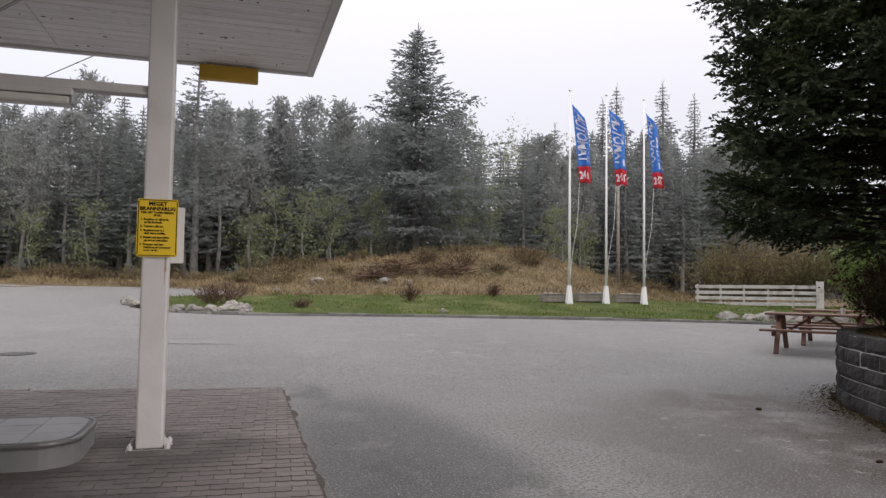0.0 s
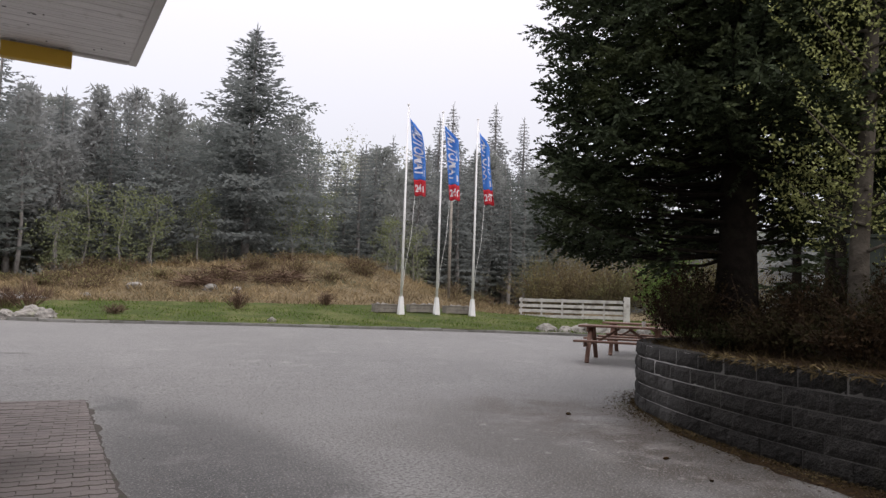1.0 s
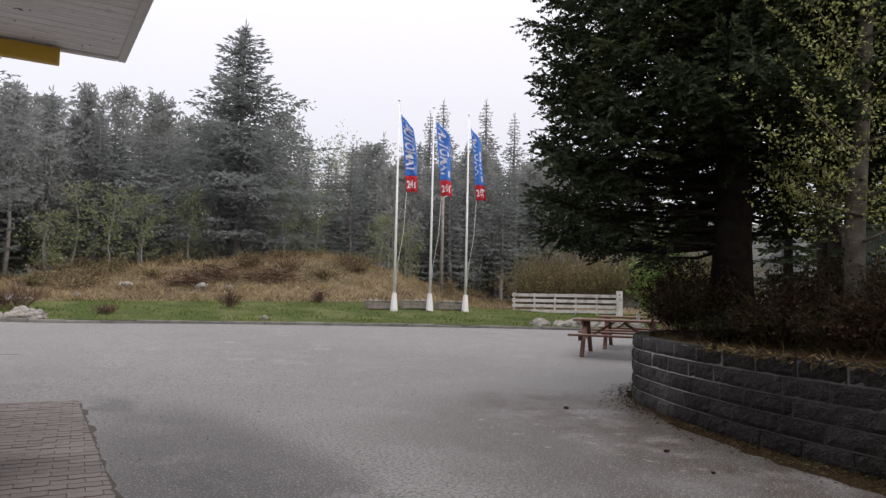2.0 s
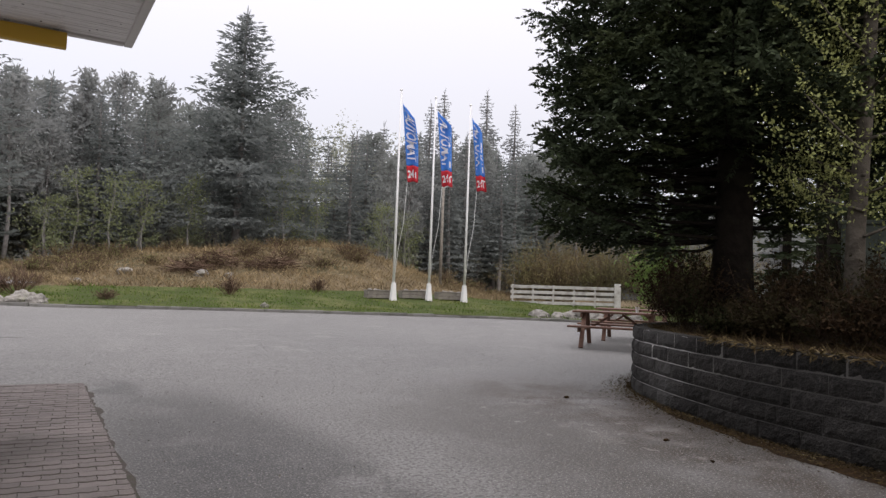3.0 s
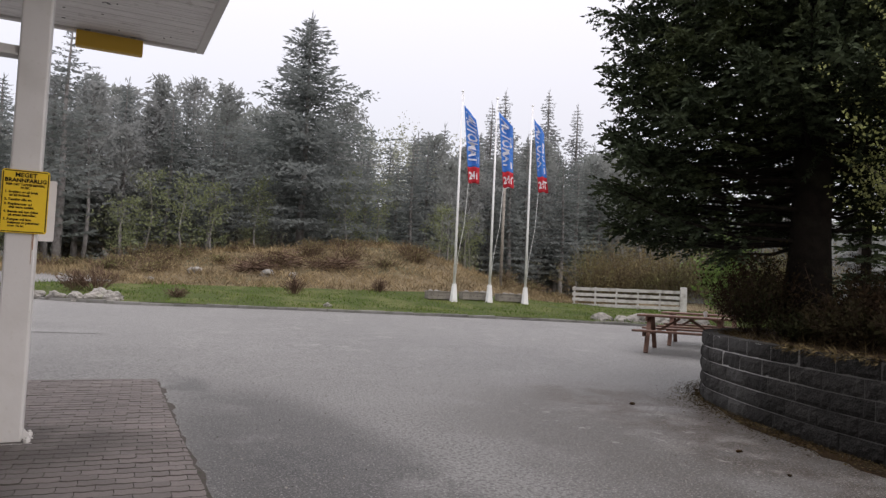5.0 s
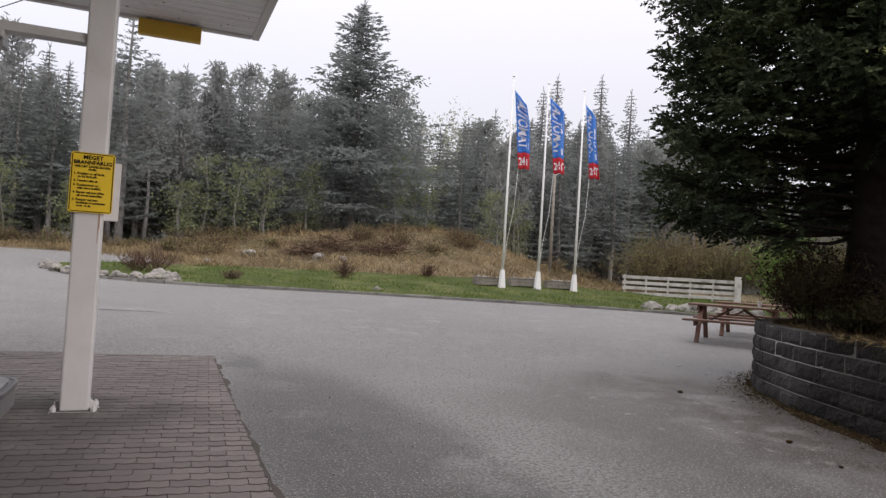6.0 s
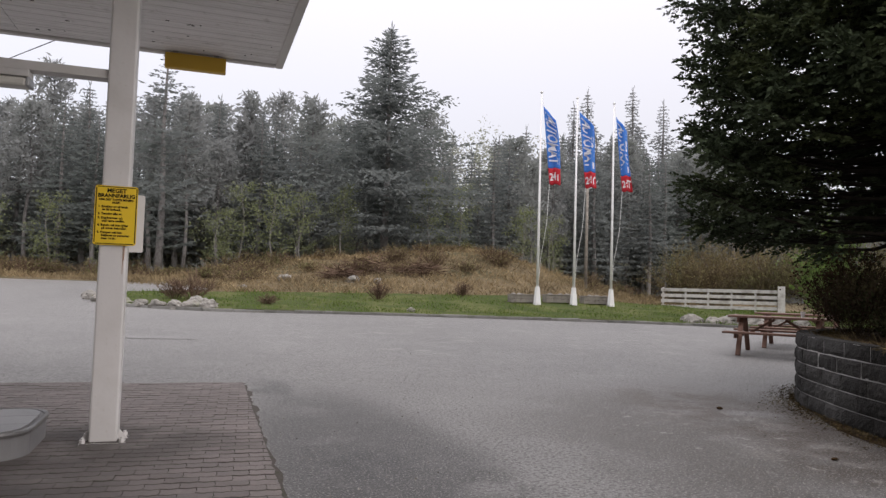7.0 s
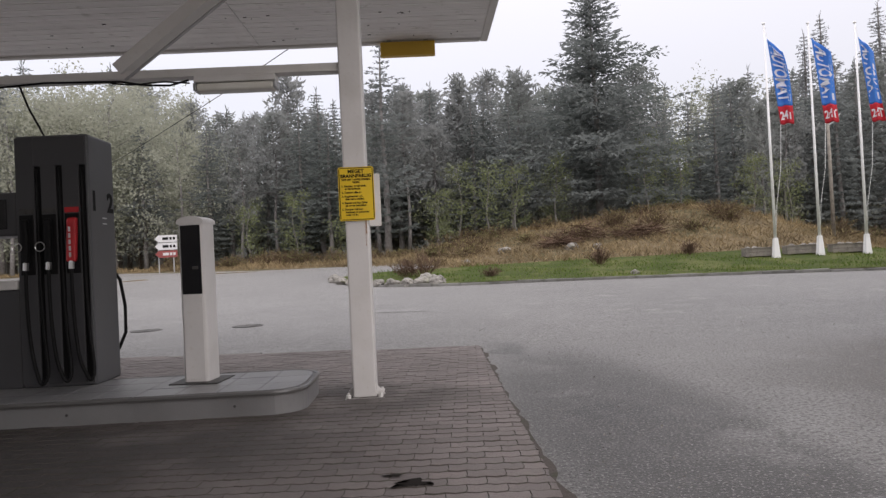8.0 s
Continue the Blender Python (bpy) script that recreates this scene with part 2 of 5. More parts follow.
# Far needles carry the mist's haze in their raised base colours.
M_NEEDLE_FAR = material("haze_paled_conifer_needles", (0.285, 0.296, 0.29), 0.95, vary=0.05, island=True, translucent=0.5, spec=0.02, spots=[(0.12, 3, 0.45, 0.65, (0.24, 0.262, 0.236), 0.8)])
M_SPRUCE_FAR = material("haze_paled_spruce_needles", (0.185, 0.202, 0.196), 0.95, vary=0.05, island=True, translucent=0.5, spec=0.02, spots=[(0.15, 3, 0.45, 0.65, (0.157, 0.178, 0.162), 0.8)])
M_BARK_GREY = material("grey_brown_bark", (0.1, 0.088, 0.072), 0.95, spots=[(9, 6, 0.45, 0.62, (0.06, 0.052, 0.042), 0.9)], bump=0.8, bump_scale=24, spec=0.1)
# Palest needles, with the thickest mist put into the colour.
M_NEEDLE_PALE = material("mist_tinted_conifer_needles", (0.24, 0.25, 0.25), 0.95, vary=0.06, island=True, translucent=0.5, spec=0.02)
# Birch leaf colour is raised to hold the haze over the distance.
M_LEAF_FAR = material("haze_paled_birch_leaves", (0.37, 0.38, 0.31), 0.95, vary=0.08, island=True, translucent=0.5, spec=0.02, spots=[(0.2, 3, 0.45, 0.65, (0.31, 0.325, 0.25), 0.8)])
M_LEAF_YOUNG = material("fresh_green_leaves", (0.18, 0.205, 0.1), 0.8, vary=0.25, island=True, translucent=0.45)
M_LEAF_BUSH = material("bright_green_bush_leaves", (0.13, 0.2, 0.045), 0.7, vary=0.35, island=True, translucent=0.35)
M_LEAF_OLIVE = material("olive_spring_leaves", (0.25, 0.27, 0.09), 0.7, vary=0.4, island=True, translucent=0.3)
M_TWIG = material("brown_twigs", (0.12, 0.085, 0.06), 0.9, vary=0.35, island=True, spec=0.08)
# Darker copy of the brown twigs, with the planter's shade in the colour.
M_TWIG_DARK = material("shade_darkened_twigs", (0.035, 0.023, 0.016), 0.9, vary=0.4, island=True, spec=0.08)
M_TWIG_RED = material("reddish_twigs", (0.12, 0.08, 0.058), 0.9, vary=0.35, island=True, spec=0.08)
M_HEDGE = material("budding_hedge_leaves", (0.2, 0.165, 0.085), 0.8, vary=0.4, island=True, translucent=0.25, spots=[(0.5, 4, 0.45, 0.62, (0.15, 0.155, 0.065), 0.8)], spec=0.08)
# Base lowered to stand in for tree shade missing over the planter.
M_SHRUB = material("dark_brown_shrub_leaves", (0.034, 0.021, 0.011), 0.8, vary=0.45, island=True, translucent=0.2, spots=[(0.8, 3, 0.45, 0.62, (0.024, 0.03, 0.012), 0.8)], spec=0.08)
# Backdrop grey-green with the distance haze mixed into the base colour.
M_BACKDROP = material("mist_tinted_hillside", (0.15, 0.158, 0.15), 1.0, spots=[(0.12, 6, 0.42, 0.62, (0.125, 0.135, 0.12), 0.8), (0.6, 5, 0.45, 0.65, (0.17, 0.175, 0.17), 0.6)], spec=0.0)
M_GRASS = material("lawn_grass_blades", (0.088, 0.135, 0.028), 0.7, vary=0.35, island=True, translucent=0.3, spots=[(0.5, 4, 0.48, 0.62, (0.15, 0.18, 0.05), 0.7)], spec=0.08)
M_DEAD_GRASS = material("dead_straw_grass", (0.25, 0.19, 0.108), 0.85, vary=0.35, island=True, translucent=0.2, spots=[(0.4, 4, 0.45, 0.6, (0.13, 0.1, 0.062), 0.75), (1.7, 3, 0.5, 0.62, (0.33, 0.26, 0.15), 0.6)], spec=0.08)
M_GREEN_BOX = material("grey_green_cabinet_paint", (0.1, 0.12, 0.1), 0.6, spots=[(3, 5, 0.48, 0.68, (0.07, 0.085, 0.07), 0.8)], bump=0.1)
M_IRON = material("cast_iron", (0.08, 0.078, 0.075), 0.6, 0.5, spots=[(20, 4, 0.5, 0.7, (0.05, 0.045, 0.04), 0.7)], bump=0.4)
M_SIGN_WHITE = material("white_road_sign", (0.55, 0.55, 0.55), 0.6, spots=[(6, 4, 0.5, 0.7, (0.46, 0.46, 0.45), 0.6)])
M_SIGN_BROWN = material("brown_road_sign", (0.22, 0.05, 0.045), 0.5)
M_TUBE = material("milky_lamp_cover", (0.68, 0.67, 0.62), 0.35, spots=[(4, 4, 0.5, 0.7, (0.58, 0.56, 0.5), 0.7)])
M_RUST = material("rust_stain", (0.3, 0.14, 0.05), 0.9)
M_OIL = material("dark_oil_stain", (0.02, 0.017, 0.015), 0.8, spec=0.05)
# Cream kept light so the unseen wall bounces light under the canopy.
M_WALL = material("cream_bounce_wall", (0.45, 0.43, 0.4), 0.85, spots=[(2, 5, 0.45, 0.65, (0.38, 0.36, 0.33), 0.7)], bump=0.2)


# ---- building helpers ----
def part(name, bm, mat, parent=None, label="", smooth=False):
    me = bpy.data.meshes.new(name)
    bm.normal_update()
    bm.to_mesh(me)
    bm.free()
    me.materials.append(mat)
    if smooth:
        me.polygons.foreach_set("use_smooth", [True] * len(me.polygons))
    ob = new(name, me)
    if parent is not None:
        ob.parent = parent
    if label:
        tagged(ob, label)
    return ob


def thing(name, label, category, m=None, group="", kind=""):
    ob = new(name)
    ob.empty_display_size = 0.1
    if m is not None:
        ob.matrix_basis = m
    return tagged(ob, label, category, group, kind)


def box(bm, x0, y0, z0, x1, y1, z1, bevel=0.0, m=None):
    res = bmesh.ops.create_cube(bm, size=1.0)
    t = Matrix.Translation(((x0 + x1) / 2, (y0 + y1) / 2, (z0 + z1) / 2)) @ Matrix.Diagonal((x1 - x0, y1 - y0, z1 - z0, 1))
    bmesh.ops.transform(bm, matrix=t, verts=res["verts"])
    made = res["verts"]
    if bevel:
        edges = list({e for v in res["verts"] for e in v.link_edges})
        out = bmesh.ops.bevel(bm, geom=edges, offset=bevel, segments=2, affect="EDGES", profile=0.5)
        made = list({v for f in out["faces"] for v in f.verts})
    if m is not None:
        bmesh.ops.transform(bm, matrix=m, verts=made)
    return bm


def boxed(*args, **kw):
    return box(bmesh.new(), *args, **kw)


def beam(bm, a, b, w, h, up=(0, 0, 1), bevel=0.0):
    """A straight bar of section w x h from a to b."""
    a, b = Vector(a), Vector(b)
    d = b - a
    x = d.normalized()
    y = Vector(up).cross(x).normalized()
    z = x.cross(y)
    m = Matrix((x, y, z)).transposed().to_4x4()
    m.translation = a
    return box(bm, 0, -w / 2, -h / 2, d.length, w / 2, h / 2, bevel, m)


def tube(bm, pts, radii, seg=8, caps=True):
    """A round tube along points."""
    pts = [Vector(p) for p in pts]
    if not isinstance(radii, (list, tuple)):
        radii = [radii] * len(pts)
    rings = []
    for i, p in enumerate(pts):
        d = (pts[min(i + 1, len(pts) - 1)] - pts[max(i - 1, 0)]).normalized()
        s = Vector((0, 0, 1)) if abs(d.z) < 0.9 else Vector((1, 0, 0))
        u = d.cross(s).normalized()
        v = d.cross(u)
        rings.append([bm.verts.new(p + (u * math.cos(2 * math.pi * k / seg) + v * math.sin(2 * math.pi * k / seg)) * radii[i]) for k in range(seg)])
    for r0, r1 in zip(rings, rings[1:]):
        for k in range(seg):
            bm.faces.new((r0[k], r0[(k + 1) % seg], r1[(k + 1) % seg], r1[k]))
    if caps:
        bm.faces.new(list(reversed(rings[0])))
        bm.faces.new(rings[-1])
    return bm


def prism(bm, outline, z0, z1):
    """An upright prism over a closed outline, anticlockwise."""
    lo = [bm.verts.new((x, y, z0)) for x, y in outline]
    hi = [bm.verts.new((x, y, z1)) for x, y in outline]
    n = len(outline)
    for i in range(n):
        bm.faces.new((lo[i], lo[(i + 1) % n], hi[(i + 1) % n], hi[i]))
    bm.faces.new(hi)
    bm.faces.new(list(reversed(lo)))
    return bm


def cloud(name, mat, parent, base, way, length, width, label="", seed=0, cross=False):
    """One mesh of many small leaf-shaped pieces. base, way: arrays of places and directions; length, width: arrays."""
    rng = np.random.default_rng(seed)
    way = way / np.maximum(np.linalg.norm(way, axis=1, keepdims=True), 1e-6)
    side = np.cross(way, rng.normal(size=way.shape))
    side /= np.maximum(np.linalg.norm(side, axis=1, keepdims=True), 1e-6)
    L, W = np.asarray(length)[:, None], np.asarray(width)[:, None]
    a = base
    b = base + way * L * 0.45 + side * W * 0.5
    c = base + way * L
    d = base + way * L * 0.45 - side * W * 0.5
    n = len(base)
    co = np.stack([a, b, c, d], axis=1).reshape(-1, 3)
    me = bpy.data.meshes.new(name)
    me.vertices.add(4 * n)
    me.vertices.foreach_set("co", co.ravel().astype(np.float32))
    me.loops.add(4 * n)
    me.loops.foreach_set("vertex_index", np.arange(4 * n, dtype=np.int32))
    me.polygons.add(n)
    me.polygons.foreach_set("loop_start", np.arange(0, 4 * n, 4, dtype=np.int32))
    me.update(calc_edges=True)
    me.materials.append(mat)
    ob = new(name, me)
    if parent is not None:
        ob.parent = parent
    if label:
        tagged(ob, label)
    return ob


def lettering(name, text, mat, parent, size, m, label="", align="LEFT", extrude=0.001, bend=None, spacing=1.0, offset=0.0):
    """Raised letters in the built-in font as a mesh; bend maps each flat vertex to its place."""
    cu = bpy.data.curves.new(name, "FONT")
    cu.body, cu.size, cu.align_x, cu.extrude, cu.space_character, cu.offset = text, size, align, extrude, spacing, offset
    cu.resolution_u = 2
    tmp = bpy.data.objects.new(name, cu)
    me = bpy.data.meshes.new_from_object(tmp)
    bpy.data.objects.remove(tmp)
    bpy.data.curves.remove(cu)
    me.transform(m)
    if bend:
        for v in me.vertices:
            v.co = bend(v.co)
    me.materials.clear()
    me.materials.append(mat)
    ob = new(name, me)
    ob.parent = parent
    if label:
        tagged(ob, label)
    return ob


def smooth(a, b, v):
    t = min(1.0, max(0.0, (v - a) / (b - a)))
    return t * t * (3 - 2 * t)


def ground_z(x, y):
    """The height of the land: level forecourt, a slow rise to the road, a mound under the wood."""
    b = float(np.interp(y, [-400, 9, 22, 30, 40, 60, 400], [0, 0, 0.22, 0.75, 1.15, 1.6, 5]))
    if b > 0.25:
        b = 0.25 + (b - 0.25) * (1 - 0.85 * smooth(14, 22, x))
    return b + (2.2 * math.exp(-((x - 16) / 7.5) ** 2) + 0.9 * math.exp(-((x - 6) / 5) ** 2)) * math.exp(-((y - 38) / 7) ** 2)


def inside(x, y, poly):
    hit = False
    for (x0, y0), (x1, y1) in zip(poly, poly[1:] + poly[:1]):
        if (y0 > y) != (y1 > y) and x < (x1 - x0) * (y - y0) / (y1 - y0) + x0:
            hit = not hit
    return hit


def sheet(name, outline, lift, mat, step, label, category, kind="structure", parent=None, wobble=0.0):
    """A piece of ground cover that follows the land, cut to an outline."""
    xs, ys = [p[0] for p in outline], [p[1] for p in outline]
    bm = bmesh.new()
    vs = [bm.verts.new((x, y, 0)) for x, y in outline]
    bmesh.ops.triangulate(bm, faces=[bm.faces.new(vs)])
    for axis, lo, hi in ((0, min(xs), max(xs)), (1, min(ys), max(ys))):
        k = lo + step
        while k < hi:
            no = (1, 0, 0) if axis == 0 else (0, 1, 0)
            co = (k, 0, 0) if axis == 0 else (0, k, 0)
            bmesh.ops.bisect_plane(bm, geom=bm.verts[:] + bm.edges[:] + bm.faces[:], plane_co=co, plane_no=no)
            k += step
    for v in bm.verts:
        v.co.z = ground_z(v.co.x, v.co.y) + lift + (wobble * noise.noise((v.co.x * 1.3, v.co.y * 1.3, 0)) if wobble else 0)
    bmesh.ops.triangulate(bm, faces=bm.faces[:])
    bmesh.ops.recalc_face_normals(bm, faces=bm.faces[:])
    ob = part(name, bm, mat, parent, smooth=True)
    if ob.data.polygons[0].normal.z < 0:
        ob.data.flip_normals()
    if parent is None:
        tagged(ob, label, category, kind=kind)
    return ob


def ragged(cx, cy, rx, ry, n=28, rough=0.25, seed=0.0, turn=0.0):
    """A closed, uneven outline round a centre."""
    pts = []
    for i in range(n):
        a = 2 * math.pi * i / n
        r = 1 + rough * (noise.noise((math.cos(a) * 1.7 + seed, math.sin(a) * 1.7, seed)) * 1.6 + noise.noise((math.cos(a) * 5 + seed, math.sin(a) * 5, seed)))
        x, y = rx * r * math.cos(a), ry * r * math.sin(a)
        pts.append((cx + x * math.cos(turn) - y * math.sin(turn), cy + x * math.sin(turn) + y * math.cos(turn)))
    return pts


# ---- the land, road and forecourt ----
def terrain():
    xs = sorted(set([-400, -250, -160, -110, -80, -60] + list(range(-48, 72, 2)) + [80, 100, 140, 200, 300, 400]))
    ys = sorted(set([-400, -200, -100, -50, -25] + list(range(-12, 16, 2)) + list(range(16, 56)) + [60, 66, 74, 84, 100, 140, 200, 300, 400]))
    bm = bmesh.new()
    grid = [[bm.verts.new((x, y, ground_z(x, y) - 0.03 + (0.1 * noise.noise((x * 0.45, y * 0.45, 3)) if y > 30 else 0))) for x in xs] for y in ys]
    for j in range(len(ys) - 1):
        for i in range(len(xs) - 1):
            bm.faces.new((grid[j][i], grid[j][i + 1], grid[j + 1][i + 1], grid[j + 1][i]))
    return tagged(part("ground", bm, M_FOREST_FLOOR, smooth=True), "brown dead-grass and litter covered ground rising to woods", "ground", kind="structure")


KERB = [(-2.75, 26.0), (-2.35, 24.4), (-1.2, 23.1), (1.2, 22.2), (5.6, 21.6), (10.0, 20.45), (14.0, 19.2), (16.5, 18.0), (19.0, 16.4), (24.0, 13.4)]
terrain()
# hillside band added to fill gaps between trunks, mist put into its colour
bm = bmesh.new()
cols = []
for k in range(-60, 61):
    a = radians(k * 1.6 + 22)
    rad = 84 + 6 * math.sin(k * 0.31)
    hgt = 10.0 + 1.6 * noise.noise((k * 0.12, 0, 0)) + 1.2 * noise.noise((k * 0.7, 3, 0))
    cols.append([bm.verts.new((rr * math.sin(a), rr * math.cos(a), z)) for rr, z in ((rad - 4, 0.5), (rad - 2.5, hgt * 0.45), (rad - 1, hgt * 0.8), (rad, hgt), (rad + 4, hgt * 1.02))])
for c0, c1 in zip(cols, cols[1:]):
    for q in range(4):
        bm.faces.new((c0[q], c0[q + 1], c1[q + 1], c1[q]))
tagged(part("backdrop", bm, M_BACKDROP, smooth=True), "added hillside backdrop, mist painted into its grey-green colour", "backdrop", kind="structure")
ASPHALT = [(-60, -12), (40, -12), (40, 9), (24, 13.4)] + KERB[-2::-1] + [(-2.4, 27.6), (-1.0, 28.6), (1.2, 29.2), (0.0, 32.6), (-3.6, 34.2), (-8.0, 35.0), (-16, 39.2), (-60, 52)]
sheet("asphalt", ASPHALT, 0.0, M_ASPHALT, 2.0, "light grey worn asphalt forecourt and road", "asphalt")
LAWN = KERB[:-1] + [(30, 15), (34, 22), (27, 29), (18, 27.2), (8, 27.4), (2, 27.6), (-1.6, 27.4)]
sheet("lawn", LAWN, 0.09, M_GRASS_SOIL, 1.0, "green lawn strip behind the kerb", "lawn", wobble=0.03)


def along(line, step):
    """Places and headings at even steps along a smooth line through points."""
    pts, out = [Vector((x, y, 0)) for x, y in line], []
    fine = []
    for i in range(len(pts) - 1):
        p0, p1, p2, p3 = pts[max(i - 1, 0)], pts[i], pts[i + 1], pts[min(i + 2, len(pts) - 1)]
        for k in range(24):
            t = k / 24
            fine.append(0.5 * ((2 * p1) + (p2 - p0) * t + (2 * p0 - 5 * p1 + 4 * p2 - p3) * t * t + (3 * p1 - p0 - 3 * p2 + p3) * t ** 3))
    fine.append(pts[-1])
    run, want = 0.0, 0.0
    for a, b in zip(fine, fine[1:]):
        d = (b - a).length
        while d > 0 and want <= run + d:
            out.append((a + (b - a) * ((want - run) / d), (b - a).normalized()))
            want += step
        run += d
    return out


kerb = thing("kerb", "low grey stone kerb edging the lawn", "kerb", kind="structure")
kerb_meshes = []
for k in range(4):
    bm = boxed(-0.448, -0.07, -0.12, 0.448, 0.07, 0.085, bevel=0.02)
    for v in bm.verts:
        v.co += Vector((0, 0.012, 0.008)) * noise.noise(v.co * 6 + Vector((k * 7, 0, 0)))
    ob = part("kerb_stone", bm, M_KERB, kerb)
    kerb_meshes.append(ob.data)
    bpy.data.objects.remove(ob)
for i, (p, d) in enumerate(along(KERB[2:9], 0.9)):
    ob = new("kerb_stone", kerb_meshes[i % 4])
    ob.parent = kerb
    ob.matrix_basis = Matrix.Translation((p.x, p.y, ground_z(p.x, p.y) + random.uniform(-0.02, 0.015))) @ pose(0, 0, 0, 0, random.uniform(-1, 1), math.degrees(math.atan2(d.y, d.x)) + random.uniform(-1.5, 1.5))

# stains and wear on the asphalt
sheet("asphalt_crack", [(-0.6, 14.02), (0.75, 13.72), (0.75, 13.76), (-0.6, 14.07)], 0.006, M_OIL, 0.5, "narrow dark crack across the road", "crack")

# brown litter along the planter wall
PLANTER = [(6.05, 0.0), (5.98, 1.2), (5.98, 2.0), (6.03, 2.7), (6.2, 3.75), (6.48, 4.64), (6.82, 5.45), (7.32, 6.3), (8.15, 7.0), (9.3, 7.4), (10.6, 7.5), (12.2, 7.2), (13.5, 6.2)]
wall_line = along(PLANTER, 0.1)
strip_out = []
for i, (p, d) in enumerate(wall_line):
    w = 0.06 + 0.14 * smooth(5.6, 4.2, p.y) * (1 if p.x < 8 else 0) + 0.12 * noise.noise((i * 0.09, 2, 0)) + 0.07 * noise.noise((i * 0.5, 5, 0)) + 0.2 * smooth(4.2, 2.4, p.y) * (1 if p.x < 7 else 0)
    w = max(w, 0.03)
    strip_out.append((p.x - d.y * w, p.y + d.x * w))
sheet("soil_strip", [(p.x, p.y) for p, d in wall_line] + strip_out[::-1], 0.003, M_SOIL, 0.3, "brown moss and leaf litter along the block wall", "soil strip")

edge_in, edge_out = [], []
for k in range(60):
    yy = 2.0 + 0.112 * k
    xx = 1.235 + 0.008 * yy
    edge_in.append((xx, yy))
    edge_out.append((xx + 0.025 + 0.09 * abs(noise.noise((yy * 2.1, 0, 4))) + 0.035 * noise.noise((yy * 9, 1, 4)), yy))
edge_out[-1] = (edge_out[-1][0] + 0.03, edge_out[-1][1] + 0.05)
sheet("joint_strip", edge_out + edge_in[::-1], 0.004, M_JOINT, 0.5, "dark crumbling joint between pavers and asphalt", "joint")
sheet("joint_strip", [(0.75, 8.62), (1.32, 8.53), (1.36, 8.6), (0.75, 8.68)], 0.006, M_JOINT, 0.3, "dark crumbling joint at the paving corner", "joint")

# two iron covers in the road
for x, y in ((-2.56, 12.69), (-4.41, 12.77)):
    cover = thing("manhole_cover", "round dark cast-iron cover set in the asphalt", "manhole cover", pose(x, y, ground_z(x, y)), "road covers")
    ring = bmesh.new()
    tube(ring, [(0, 0, -0.03), (0, 0, 0.008)], 0.28, 32)
    part("frame", ring, M_IRON, cover)
    disc = bmesh.new()
    tube(disc, [(0, 0, 0.0), (0, 0, 0.01)], 0.255, 32)
    for a in range(-3, 4):
        w = math.sqrt(0.245 ** 2 - (a * 0.07) ** 2)
        box(disc, -w, a * 0.07 - 0.013, 0.01, w, a * 0.07 + 0.013, 0.014)
    part("lid", disc, M_ASPHALT, cover)


# ---- station: canopy, pole, island, pump, terminal ----
# The unseen rear and left reach is sized to block light, not observed.
CX0, CX1, CY0, CY1, CZ = -13.0, 1.70, -3.5, 9.52, 4.1
canopy = thing("fuel_canopy", "white ribbed metal canopy over the fuel island", "canopy", kind="structure")
bm = bmesh.new()
rib, y = 0.0625, CY0
while y < CY1 - 0.1:
    for x0, x1 in ((CX0, -9.2), (-9.19, -5.3), (-5.29, -1.4), (-1.39, CX1 - 0.1)):
        box(bm, x0, y + 0.006, CZ + 0.002 * math.sin(y * 31 + x0), x1, y + rib - 0.006, CZ + 0.03)
    y += rib
part("soffit", bm, M_SOFFIT, canopy, "pale ribbed metal soffit strips")
part("roof_deck", boxed(CX0, CY0, CZ + 0.034, CX1 - 0.1, CY1 - 0.1, CZ + 0.5), M_SOFFIT_GAP, canopy)
for nm, a in (("fascia", (CX1 - 0.1, CY0, CZ - 0.03, CX1, CY1, CZ + 0.55)), ("fascia", (CX0, CY1 - 0.1, CZ - 0.03, CX1 - 0.103, CY1, CZ + 0.55)), ("fascia", (CX0, CY0 - 0.1, CZ - 0.03, CX1, CY0 - 0.003, CZ + 0.55))):
    part(nm, boxed(*a, bevel=0.012), M_WHITE, canopy)
bm = bmesh.new()
for k in range(70):
    x, y = random.uniform(-8, 1.5), random.choice((CY1 - 0.35, CY1 - 0.8, 7.2, 5.4, 8.3)) + random.uniform(-0.06, 0.06)
    box(bm, x, y, CZ - 0.006, x + random.uniform(0.012, 0.05), y + 0.012, CZ + 0.004)
part("screw_heads", bm, M_SOFFIT_GAP, canopy)

yellow = thing("yellow_box", "long yellow plastic box fixed under the canopy edge", "sign box", pose(0.6, 9.42, 3.97))
part("case", boxed(-0.37, -0.06, -0.09, 0.37, 0.06, 0.1, bevel=0.012), M_YELLOW, yellow)
for s in (-0.25, 0.25):
    part("bracket", boxed(s - 0.03, -0.02, 0.102, s + 0.03, 0.02, 0.14), M_GALV, yellow)

pole = thing("canopy_pole", "white painted square steel pole carrying the canopy", "pole", pose(0.159, 5.725, 0))
part("shaft", boxed(-0.095, -0.085, 0.012, 0.095, 0.085, CZ - 0.03, bevel=0.014), M_WHITE, pole)
bm = boxed(-0.17, -0.15, 0.0, 0.17, 0.15, 0.02, bevel=0.006)
for v in bm.verts:
    v.co.x += 0.018 * noise.noise(v.co * 9)
part("base_plate", bm, M_WHITE, pole, "flaking white base plate")
